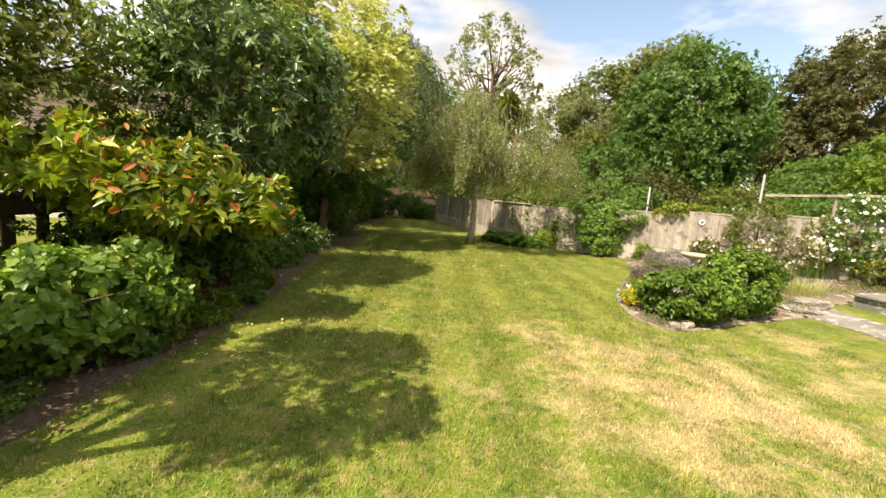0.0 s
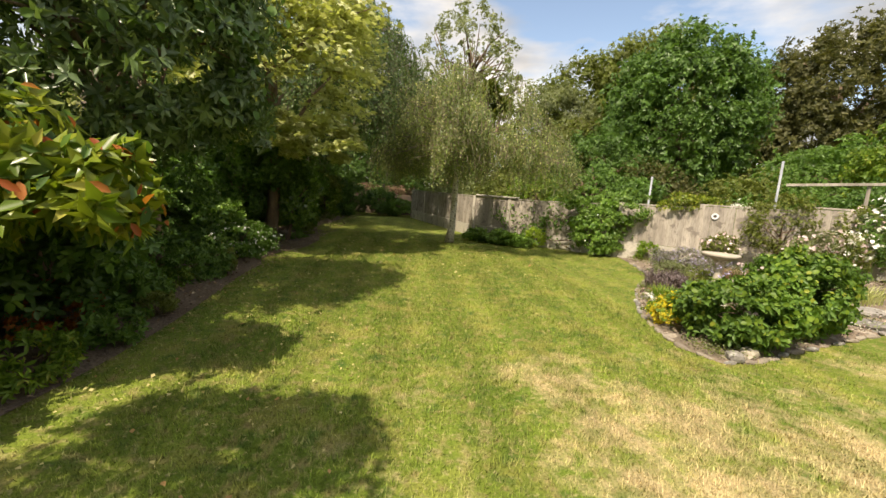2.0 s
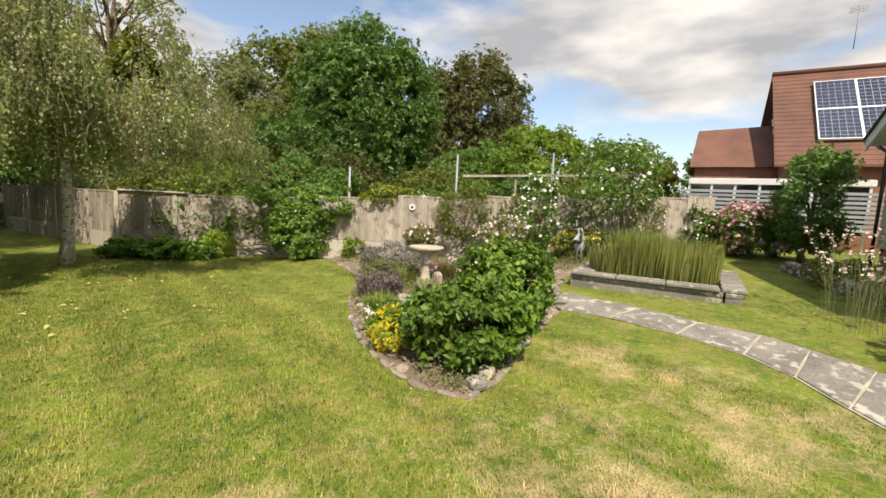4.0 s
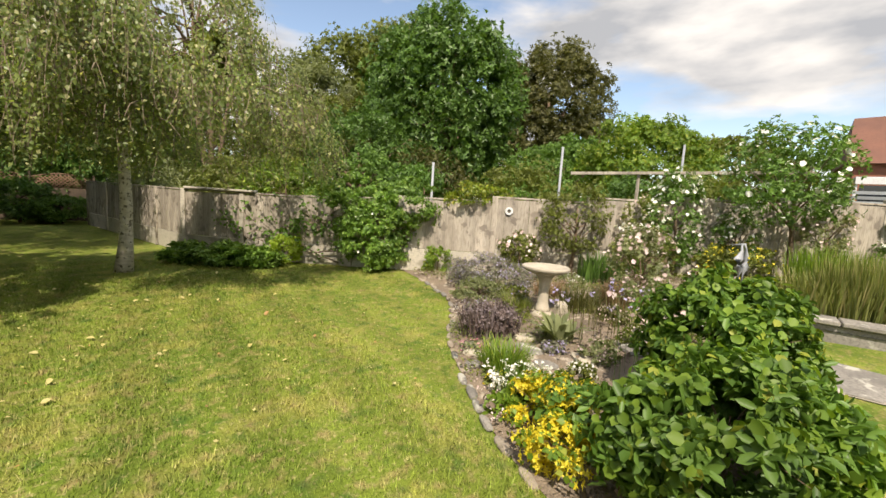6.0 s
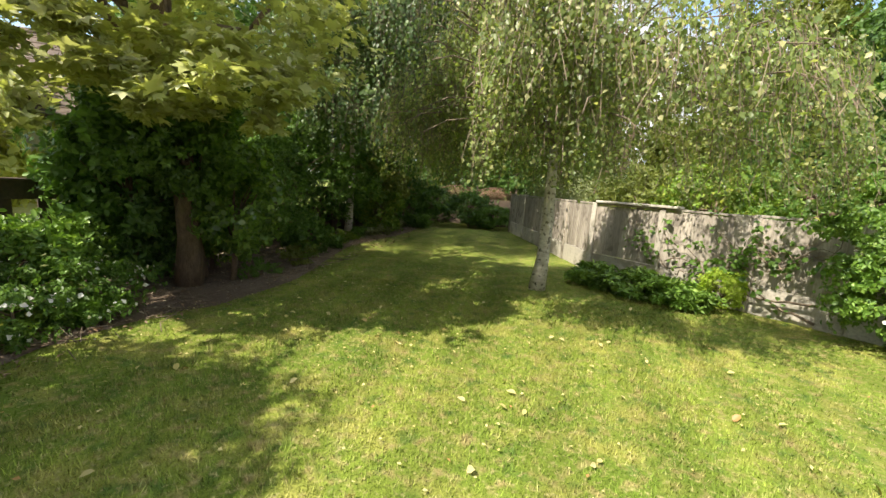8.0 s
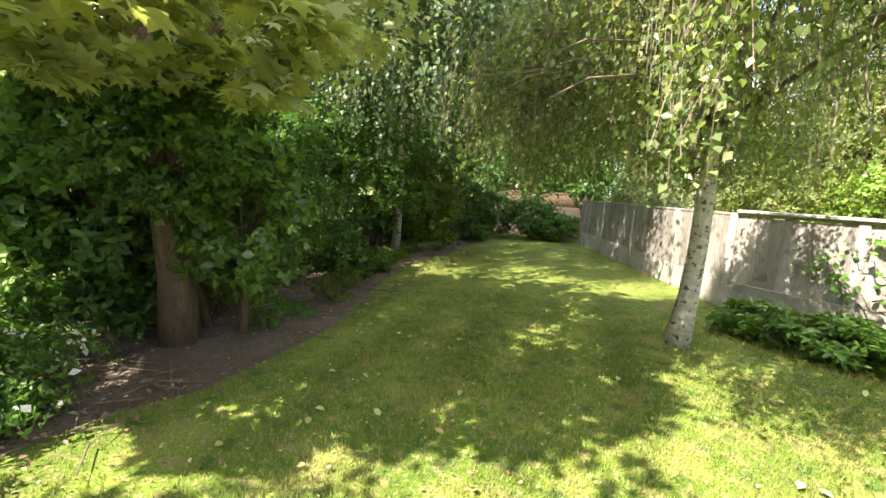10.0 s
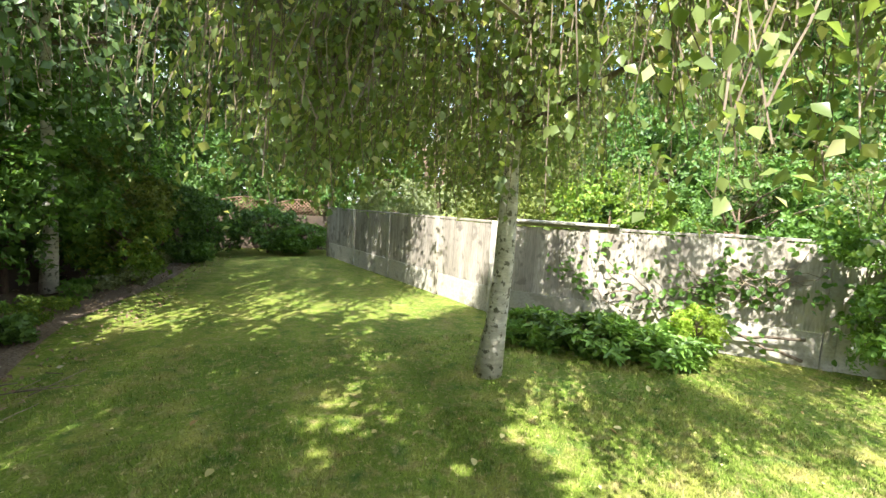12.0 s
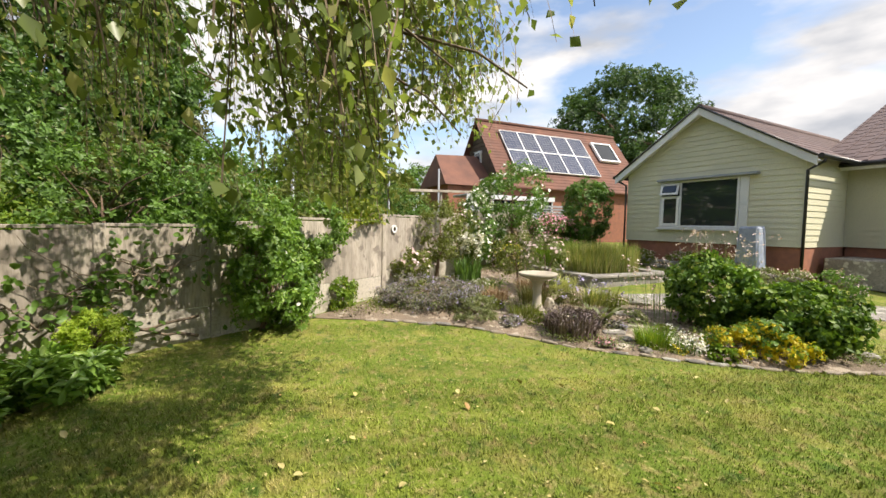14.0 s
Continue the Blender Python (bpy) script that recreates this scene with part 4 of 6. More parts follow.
for i, (x, y, z, r, h, mat) in enumerate(((-3.0, 34.0, 5.2, 4.5, 5.0, L_DARK), (4.5, 30.0, 4.2, 3.2, 4.2, L_OLIVE), (23.5, 34.0, 5.5, 5.0, 5.4, L_OLIVE), (14.5, 25.0, 2.6, 3.2, 2.6, L_DARK), (20.5, 20.0, 2.8, 3.6, 2.6, L_MID), (22.0, 12.5, 2.6, 3.0, 2.4, L_OLIVE), (5.8, 20.5, 2.0, 1.9, 2.0, L_OLIVE), (-10.0, 30.0, 5.5, 4.5, 5.4, L_DARK), (26.5, 8.0, 2.8, 3.0, 2.8, L_MID), (-11.0, 20.0, 4.0, 3.0, 4.2, L_DARK), (-6.2, 14.6, 2.6, 1.5, 2.5, L_MID), (-2.2, 26.6, 2.2, 2.6, 2.4, L_DARK), (2.0, 26.4, 2.2, 2.2, 2.4, L_DARK), (-6.0, 25.8, 2.6, 2.2, 2.8, L_DARK), (7.5, 18.2, 2.2, 2.0, 2.2, L_DARK), (-7.6, 17.0, 4.2, 2.2, 4.2, L_DARK))):
    near = y < 27 and x < 10
    plant("tree", 210 + i, (x, y, 0), (x, y, z), (r, r, h), 26000 if near else 20000, 0.11 if near else 0.19, mat, "broad leafy tree closing the view beyond the garden", "tree", 0.2, 150, 0.18, fill=0.3, group="trees around the garden")
plant("tree", 20, (-6.0, 28.0, 0), (-6.0, 28.0, 4.6), (4.5, 3.0, 4.8), 28000, 0.16, L_DARK, "leafy green tree beyond the end of the garden", "tree", 0.3, 170, 0.17, fill=0.3)
for i, (x, y, h, r, mat) in enumerate(((2.1, 22.0, 2.2, 1.3, L_GREYGREEN), (2.9, 20.0, 2.1, 1.2, L_GREYGREEN), (3.7, 18.0, 2.2, 1.3, L_OLIVE), (4.6, 16.2, 2.3, 1.3, L_BRIGHT), (6.0, 15.0, 2.5, 1.4, L_MID), (7.0, 13.9, 2.2, 1.1, L_DARK), (8.4, 15.6, 2.9, 1.7, L_BRONZE), (9.3, 12.6, 2.4, 1.4, L_OLIVE), (12.2, 15.0, 2.7, 1.8, L_MID), (11.6, 10.8, 2.4, 1.3, L_DARK), (14.2, 10.6, 2.6, 1.7, L_OLIVE), (16.5, 17.5, 3.4, 2.6, L_MID))):
    plant("hedge_shrub", 30 + i, (x, y, 0.1), (x, y, h * 0.55), (r, r, h * 0.5), 9500, 0.075, mat, "loose shrub rising behind the fence", "shrub", 0.05, 60, 0.27, group="shrubs behind the fence")

# ---- left border ----
plant("maple", 50, (-3.15, 11.45, 0), (-2.75, 10.9, 4.1), (2.5, 2.8, 2.3), 14000, 0.17, L_GOLD, "golden-leaved maple with a straight brown trunk", "tree", 0.14, 110, 0.2, low=-0.9, spray=5, flat=0.65, lobed=True, droop=0.25, lobes=((0.14, (-1.8, 10.4, 2.3), (0.95, 1.0, 0.42)), (0.1, (-2.9, 9.5, 2.5), (0.9, 0.8, 0.45)), (0.2, (-2.1, 10.3, 4.3), (1.4, 1.3, 0.9))))
plant("bay_tree", 51, (-3.5, 7.7, 0), (-2.85, 6.4, 2.75), (1.35, 1.9, 1.5), 24000, 0.125, L_BAY, "dark glossy evergreen bay tree on a leaning trunk", "tree", 0.12, 90, 0.26, long=2.7, low=-0.9, spray=7, extra=((0.05, 0.1, L_MID, "young_foliage"),))
plant("maple", 58, (-4.9, 9.6, 0), (-4.6, 9.8, 5.5), (1.9, 1.9, 2.3), 9000, 0.16, L_GOLD, "golden-leaved maple rising behind the bay tree", "tree", 0.12, 80, 0.24, spray=5, flat=0.5, lobed=True, droop=0.25)
plant("tree", 52, (-5.9, 5.0, 0), (-5.2, 5.0, 2.4), (1.4, 2.0, 1.7), 22000, 0.09, L_OLIVE, "tall loose olive green tree at the back of the border", "tree", 0.12, 90, 0.22)
plant("photinia", 53, (-3.1, 4.5, 0), (-2.9, 4.5, 1.42), (0.95, 0.8, 0.5), 5600, 0.165, L_YELLOWGREEN, "photinia bush with glossy yellow-green leaves and red young tips", "shrub", 0.06, 60, 0.3, long=2.3, spray=7, fill=0.2, lobes=((0.2, (-2.0, 4.55, 1.35), (0.5, 0.55, 0.35)), (0.2, (-3.6, 4.2, 1.75), (0.8, 0.7, 0.4))), extra=((0.05, 0.11, F_RED, "red_foliage"), (0.06, 0.12, L_MID, "green_foliage")))
plant("dark_shrub", 66, (-3.1, 5.6, 0), (-3.05, 5.5, 0.8), (0.85, 0.8, 0.75), 9000, 0.08, L_DARK, "dark leafy undergrowth beneath the photinia", "shrub", 0.04, 60, 0.26)
plant("tree", 65, (-3.7, 0.6, 0), (-2.45, 1.4, 3.15), (1.3, 1.25, 0.7), 10000, 0.09, L_MID, "leafy tree overhanging the start of the lawn", "tree", 0.1, 70, 0.24)
plant("hydrangea", 54, (-3.05, 3.4, 0), (-3.0, 3.5, 0.5), (0.72, 1.25, 0.52), 14000, 0.08, L_FRESH, "leafy bright green hydrangea at the lawn's edge", "shrub", 0.03, 70, 0.26, long=1.5, spray=6, fill=0.2, extra=((0.05, 0.07, L_BRIGHT, "young_foliage"),))
plant("shrub", 55, (-3.3, 1.6, 0), (-3.3, 1.7, 0.42), (0.95, 0.9, 0.5), 8000, 0.085, L_FRESH, "leafy green shrub in the border", "shrub", 0.03, 60, 0.28, spray=6, long=2.4)
plant("barberry", 56, (-2.9, 5.4, 0), (-2.9, 5.4, 0.25), (0.3, 0.5, 0.3), 1800, 0.04, F_ORANGE, "small rust-orange barberry under the taller shrubs", "shrub", 0.02, 25, 0.3)
plant("potentilla", 57, (-3.05, 9.6, 0), (-2.95, 9.6, 0.3), (0.62, 1.15, 0.34), 11000, 0.045, L_MID, "low potentilla bush dotted with white flowers", "shrub", 0.02, 70, 0.26, extra=((0.02, 0.05, F_WHITE, "blossom"),))
plant("leafy_bush", 67, (-3.75, 10.1, 0), (-3.7, 10.0, 0.5), (0.6, 1.0, 0.5), 8000, 0.07, L_FRESH, "leafy green bush in front of the low fence", "shrub", 0.02, 60, 0.27)
plant("holly", 68, (-3.3, 11.95, 0), (-2.85, 11.2, 1.72), (0.85, 0.6, 0.6), 11000, 0.06, L_MID, "loose evergreen with small glossy leaves beside the maple's trunk", "shrub", 0.04, 60, 0.27, long=1.8)
plant("viburnum", 59, (-2.85, 11.95, 0), (-2.6, 11.8, 1.1), (0.55, 0.5, 0.8), 8000, 0.085, L_FRESH, "loose leafy viburnum leaning over the border's edge", "shrub", 0.04, 50, 0.27, long=1.7, extra=((0.10, 0.085, L_BAY, "pale_foliage"),))
for i, (x, y, h, r, mat, sz) in enumerate(((-4.0, 8.8, 1.6, 0.9, L_DARK, 0.08), (-3.95, 11.6, 2.9, 0.85, L_MID, 0.08), (-3.75, 11.3, 2.5, 0.7, L_DARK, 0.1), (-4.0, 12.4, 3.2, 0.8, L_DARK, 0.1), (-4.0, 8.7, 2.4, 0.7, L_DARK, 0.07), (-3.5, 12.3, 2.3, 0.6, L_BRIGHT, 0.055), (-3.9, 13.6, 2.4, 1.0, L_MID, 0.055), (-4.2, 15.2, 3.0, 1.3, L_DARK, 0.08), (-4.4, 17.6, 3.2, 1.4, L_MID, 0.09), (-4.1, 19.8, 2.6, 1.2, L_OLIVE, 0.08), (-4.8, 22.2, 3.4, 1.5, L_MID, 0.1), (-3.4, 6.6, 1.0, 0.7, L_DARK, 0.06), (-2.9, 7.8, 0.5, 0.45, L_MID, 0.05), (-3.3, 14.6, 0.7, 0.5, L_MID, 0.07), (-2.9, 6.4, 0.45, 0.4, L_MID, 0.05), (-3.9, 6.0, 1.8, 0.8, L_DARK, 0.07), (-3.3, 18.6, 1.3, 0.7, L_BRIGHT, 0.07), (-4.5, 6.9, 2.0, 1.0, L_DARK, 0.08), (-1.5, 23.3, 1.35, 1.0, L_DARK, 0.08), (-0.5, 23.2, 0.9, 0.8, L_MID, 0.08), (-2.9, 22.7, 1.5, 1.0, L_DARK, 0.08), (-4.2, 25.5, 3.4, 1.5, L_DARK, 0.1), (-2.2, 25.6, 3.0, 1.4, L_DARK, 0.1), (-0.2, 25.4, 3.2, 1.3, L_DARK, 0.1), (-3.6, 21.4, 1.9, 1.0, L_DARK, 0.07), (-3.9, 5.0, 1.1, 0.8, L_DARK, 0.07), (-2.9, 21.0, 0.5, 0.5, L_MID, 0.07))):
    plant("border_shrub", 160 + i, (x, y, 0), (x, y, h * 0.5), (r, r * 1.15, h * 0.52), int(4000 + 6500 * min(1, h / 2.5)), sz, mat, ("dense dark shrub", "leafy green shrub")[h < 1.2] + " growing in the long border", "shrub", 0.04, 50, 0.28, group="shrubs of the border")
for i, (x, y, h, r) in enumerate(((-7.5, 3.5, 5.5, 3.0), (-9.4, 13.0, 3.4, 1.5), (-8.0, 19.0, 8.0, 3.0), (-8.0, 24.5, 8.0, 3.2))):
    plant("tree", 70 + i, (x, y, 0), (x, y, h * 0.56), (r, r, h * 0.44), 8000, 0.23, (L_BRIGHT, L_GOLD, L_MID, L_DARK)[i], ("bright green", "yellow-green", "leafy green", "tall dark")[i] + " tree beyond the low fence", "tree", 0.2, 512, 0.102, group="trees beyond the low fence")


# ---- weeping birch ----
def weeping(name, seed, base, lean, height, shift, reach, crest, clumps, label, mat, trunk_r=0.09, leaf=0.05, z_low=1.7, fall=0.52, sunny=False):
    """A weeping birch: trunk, arching branches, and cascades of hanging twigs set with small leaves.
    shift: the crown's centre from the foot; reach: its radii in x and y; crest: its height; fall: how far its rim droops."""
    rng = np.random.default_rng(seed)
    top = empty(name, base, label, "tree")
    bm = bmesh.new()
    tp = [Vector((lean[0] * t * height, lean[1] * t * height, t * height * 0.93)) + Vector((0.03 * math.sin(9 * t), 0.03 * math.cos(7 * t), -0.05)) for t in np.linspace(0, 1, 9)]
    tube(bm, tp, [trunk_r * k for k in (1.5, 1.05, 0.95, 0.88, 0.75, 0.6, 0.45, 0.3, 0.12)], 12)
    part("trunk", bm, BIRCHBARK, top, "pale bark with dark scars near the foot")
    P, Nn, T, tw = [], [], [], []
    bmb = bmesh.new()
    for i in range(clumps):
        az, rr = i * 2.39996, math.sqrt((i + 0.5) / clumps)
        tier = i % 3 == 2
        x = shift[0] + math.cos(az) * rr * reach[0] + rng.normal() * 0.12
        y = shift[1] + math.sin(az) * rr * reach[1] + rng.normal() * 0.12
        z = crest * (1 - fall * rr ** 2.3) + rng.uniform(-0.25, 0.12) - (0.3 * crest * rng.uniform(0.6, 1.2) * (1 - rr * 0.5) if tier else 0)
        wx, wy = base[0] + x, base[1] + y
        if sunny and wx + 0.453 * (z - 0.9) > 3.2 and wy + 0.633 * (z - 0.9) > 13.1 and rng.random() < 0.92:
            continue
        if z < z_low + 0.3:
            continue
        a = tp[min(8, max(4, int(8 * (z - 0.6) / height)))]
        mid = a.lerp(Vector((x, y, z)), 0.55) + Vector((0, 0, 0.35))
        tip = Vector((x, y, z + 0.03))
        if i % 9 == 0:
            tube(bmb, [a, mid, tip], [trunk_r * 0.3, trunk_r * 0.18, 0.006], 5)
        else:
            inner = tip.lerp(mid, 0.5) + Vector((rng.normal() * 0.1, rng.normal() * 0.1, 0.05))
            tube(bmb, [inner, tip.lerp(inner, 0.4) + Vector((0, 0, 0.06)), tip], [0.009, 0.007, 0.004], 4)
        out = Vector((x - tp[6].x, y - tp[6].y, 0))
        out = out.normalized() if out.length > 0.01 else Vector((1, 0, 0))
        width = rng.uniform(0.13, 0.27) * (1.6 if crest > 6 else 1.0)
        length = rng.uniform(0.8, 1.9) * (1.3 if crest > 6 else 1.0)
        for j in range(int(rng.uniform(16, 30) * (1.25 if tier else 1.0))):
            o = rng.normal(size=2) * width
            d = math.hypot(*o) / width
            b0_xy = (x + o[0], y + o[1])
            if sunny and -1.6 < base[0] + b0_xy[0] < 0.6 and base[1] + b0_xy[1] < 12.0:
                continue
            ln = length * max(0.25, 1.15 - 0.35 * d) * rng.uniform(0.55, 1.1)
            b0 = np.array([x + o[0], y + o[1], z - 0.35 * width * d * d + rng.normal() * 0.03])
            floor = z_low + rng.uniform(-0.1, 0.35)
            if sunny and base[1] + b0[1] < 11.1:
                floor = max(floor, 2.1 + 0.5 * rng.random())
            if -1.6 < base[0] + b0[0] < 0.45 and base[1] + b0[1] < 12.2:
                floor = max(floor, 2.25)
            if crest > 6:
                floor += max(0.0, base[0] + b0[0] + 1.6) * 0.3
            ln = min(ln, b0[2] - floor)
            if ln < 0.15:
                continue
            m = max(5, int(ln / 0.042 * 0.045 / leaf))
            u = np.linspace(0, 1, m)
            sway = rng.normal(size=2) * 0.05
            c = np.stack([b0[0] + out.x * 0.16 * u ** 0.6 + sway[0] * np.sin(u * 4), b0[1] + out.y * 0.16 * u ** 0.6 + sway[1] * np.sin(u * 4), b0[2] + 0.05 * np.sin(u * 3.1) - ln * u ** 1.15], 1)
            tw.append(c[:: max(1, m // 4)])
            P.append(c + rng.normal(size=(m, 3)) * 0.026)
            face = np.array([o[0] / width * 0.5 + out.x * 0.5, o[1] / width * 0.5 + out.y * 0.5, 0.55])
            Nn.append(rng.normal(size=(m, 3)) * 0.55 + face)
            dn = rng.normal(size=(m, 3)) * 0.4
            dn[:, 2] -= 1
            T.append(dn)
    part("branch_work", bmb, TWIG, top, "arching thin branches")["kind"] = "stuff"
    leaf_mesh("foliage", np.concatenate(P), np.concatenate(Nn), leaf, mat, top, "small leaves on hanging twigs", long=1.3, rng=rng, tip=np.concatenate(T))
    V, F, o = [], [], 0
    for c in tw:
        d = rng.normal(size=3) * [1, 1, 0]
        d = d / (np.linalg.norm(d) + 1e-9) * 0.0022
        e = np.cross(d, [0, 0, 1.0])
        V.append(np.stack([c + e * 1.2, c - e * 1.2], 1).reshape(-1, 3))
        for i in range(len(c) - 1):
            F.append((o + i * 2, o + i * 2 + 1, o + i * 2 + 3, o + i * 2 + 2))
        o += len(c) * 2
    arrays("twig_curtain", np.concatenate(V), np.array(F), TWIG, top, "thin brown hanging twigs")["kind"] = "stuff"
    return top


weeping("weeping_birch", 80, (1.33, 13.8, 0), (0.03, -0.03), 5.0, (0.45, -1.2), (2.5, 2.15), 4.8, 295, "weeping birch with a pale leaning trunk and curtains of small leaves", L_BIRCH, 0.095, 0.049, 1.6, 0.5, True)
weeping("weeping_birch", 81, (-3.9, 17.6, 0), (0.04, -0.01), 7.6, (1.4, 0.3), (3.2, 3.4), 8.0, 300, "tall weeping birch in the border, hanging over the lawn", L_WEEP, 0.08, 0.085, 1.7, 0.45)

# ---- by the fence ----
# the darker L_MID leaves over the climber's outside put shade into its colour
plant("climber", 90, (5.25, 12.65, 0.0), (5.35, 12.48, 0.72), (0.9, 0.58, 0.74), 27000, 0.062, L_FRESH, "large green climbing shrub covering the fence, with a few white flowers", "shrub", 0.03, 110, 0.23, lobes=((0.25, (5.1, 12.75, 1.5), (0.8, 0.55, 0.4)), (0.22, (5.85, 12.1, 1.4), (0.65, 0.5, 0.5))), extra=((0.002, 0.06, F_WHITE, "blossom"), (0.08, 0.065, L_MID, "shaded_foliage")))
plant("climber_bush", 91, (7.0, 11.6, 0.2), (7.1, 11.5, 1.62), (0.9, 0.5, 0.3), 3500, 0.06, L_YELLOWGREEN, "yellow-green climber spilling over the fence top", "shrub", 0.03, 30, 0.3)
plant("wall_shrub", 92, (8.1, 9.95, 0.3), (8.1, 9.95, 1.3), (0.85, 0.55, 0.75), 7500, 0.045, L_OLIVE, "fine-leaved shrub against the fence", "shrub", 0.04, 45, 0.28, extra=((0.05, 0.05, L_BRONZE, "bronze_foliage"),))
plant("hellebore", 93, (2.9, 14.1, 0), (2.85, 14.15, 0.2), (0.55, 0.5, 0.26), 6500, 0.12, L_FRESH, "low clump of dark green hellebores under the birch", "perennial", 0.015, 50, 0.26, long=2.8, flat=0.6, spray=6, droop=0.35, lobes=((0.3, (2.35, 14.6, 0.18), (0.5, 0.42, 0.24)), (0.35, (3.3, 13.72, 0.2), (0.5, 0.4, 0.26))))
plant("spurge", 94, (4.0, 13.85, 0), (3.98, 13.85, 0.3), (0.34, 0.3, 0.34), 6000, 0.04, L_LIME, "bright yellow-green spurge beside the fence", "perennial", 0.015, 30, 0.27, spray=6, long=2.6)
plant("climbing_rose", 95, (11.0, 7.4, 0.4), (10.9, 7.6, 2.25), (2.1, 1.0, 0.95), 10000, 0.06, L_MID, "rambling rose full of white blooms over the rail", "shrub", 0.05, 70, 0.26, extra=((0.018, 0.1, F_WHITE, "blossom"),))
plant("hydrangea", 96, (13.4, 5.4, 0.6), (13.3, 5.3, 1.2), (0.95, 0.95, 0.72), 7000, 0.09, L_MID, "hydrangea covered in pink flower heads", "shrub", 0.04, 45, 0.3, extra=((0.30, 0.075, F_PINK, "pink_blossom"), (0.08, 0.075, F_PALEPINK, "pale_blossom")))
plant("evergreen", 97, (12.9, 4.3, 0.6), (13.0, 4.25, 1.9), (1.1, 0.75, 1.35), 14000, 0.07, L_DARK, "dense dark evergreen bush beside the bungalow", "shrub", 0.06, 50, 0.26)

# ---- low growth along the border's edge ----
_r = random.Random(77)
for i in range(34):
    y = 2.2 + i * 0.62 + _r.uniform(-0.2, 0.2)
    if 10.4 < y < 12.0:
        continue
    x = lawn_edge(y) - _r.uniform(0.2, 0.55)
    h, r = _r.uniform(0.14, 0.36), _r.uniform(0.18, 0.36)
    m = _r.choice((L_MID, L_MID, L_DARK, L_BRIGHT, L_OLIVE, L_GREYGREEN))
    plant("edge_plant", 300 + i, (x, y, 0), (x, y, h * 0.5), (r, r * 1.3, h * 0.55), 1300, _r.choice((0.035, 0.045, 0.06)), m, "small leafy plant at the border's edge", "perennial", 0.01, 22, 0.3, group="small plants along the border", long=_r.choice((1.5, 2.2, 3.0)), stems=4)


def cordyline():
    rng = np.random.default_rng(66)
    top = empty("cordyline", (3.9, 24.5, 0), "palm-like cordyline with tufts of sword leaves on tall stems", "tree")
    for k, (dx, dy, h) in enumerate(((0, 0, 7.0), (0.9, 0.3, 6.3), (-0.7, 0.4, 5.9))):
        bm = bmesh.new()
        tube(bm, [(0, 0, 0), (dx * 0.4, dy * 0.4, h * 0.5), (dx, dy, h)], [0.14, 0.1, 0.07], 8)
        part("trunk", bm, BARK, top)
        n = 170
        d = rng.normal(size=(n, 3)) + [0, 0, 0.35]
        d /= np.linalg.norm(d, axis=1, keepdims=True)
        side = np.cross(d, [0, 0, 1.0])
        side /= np.linalg.norm(side, axis=1, keepdims=True)
        b0 = np.array([dx, dy, h]) + d * 0.05
        v = np.stack([b0 - side * 0.02, b0 + side * 0.02, b0 + d * 0.5 + side * 0.022, b0 + d * 0.85 - [0, 0, 0.22], b0 + d * 0.5 - side * 0.022], 1).reshape(-1, 3)
        i = np.arange(n)[:, None] * 5
        arrays("leaf_tuft", v, i + np.array([[0, 1, 2, 3, 4]]), L_OLIVE, top)["kind"] = "stuff"


cordyline()
# ---- the flower bed ----
def blades(name, seed, base, spread, n, height, width, mat, label, category, lean=0.35, heads=None, parent=None):
    """A tuft of narrow arching blades; heads: (count, size, material, part name) of flowers near the tips."""
    rng = np.random.default_rng(seed)
    top = parent or empty(name, base, label, category)
    a = rng.uniform(0, 2 * math.pi, n)
    r = np.sqrt(rng.random(n))
    b = np.stack([np.cos(a) * r * spread[0], np.sin(a) * r * spread[1], np.zeros(n)], 1)
    h = height * rng.uniform(0.55, 1.1, n)
    la = a + rng.normal(size=n) * 0.8
    d = np.stack([np.cos(la), np.sin(la), np.zeros(n)], 1) * (lean * h * rng.uniform(0.2, 1.3, n))[:, None]
    side = np.stack([-np.sin(la), np.cos(la), np.zeros(n)], 1) * (width / 2)
    up = np.array([0, 0, 1.0])
    rows = []
    for t, w in ((0, 0.8), (0.4, 1), (0.75, 0.8), (1, 0.1)):
        c = b + d * t ** 2 + up * (h * (t - 0.18 * t ** 3 * lean * 2))[:, None]
        rows += [c + side * w, c - side * w]
    v = np.stack(rows, 1).reshape(-1, 3)
    i = np.arange(n)[:, None] * 8
    f = np.concatenate([i + np.array([[k, k + 1, k + 3, k + 2]]) for k in (0, 2, 4)])
    arrays("foliage", v, f, mat, top)["kind"] = "stuff"
    if heads:
        cnt, size, hm, pn = heads
        c = b + d + up * (h * (1 - 0.18 * lean * 2))[:, None]
        k = rng.choice(n, cnt) if cnt > n else rng.choice(n, cnt, replace=False)
        reps = 5
        pos = np.repeat(c[k], reps, 0) + rng.normal(size=(cnt * reps, 3)) * size * 0.45
        leaf_mesh(pn, pos, rng.normal(size=(cnt * reps, 3)) + [0, 0, 1.2], size * 0.8, hm, top, long=1.1, rng=rng)
    return top


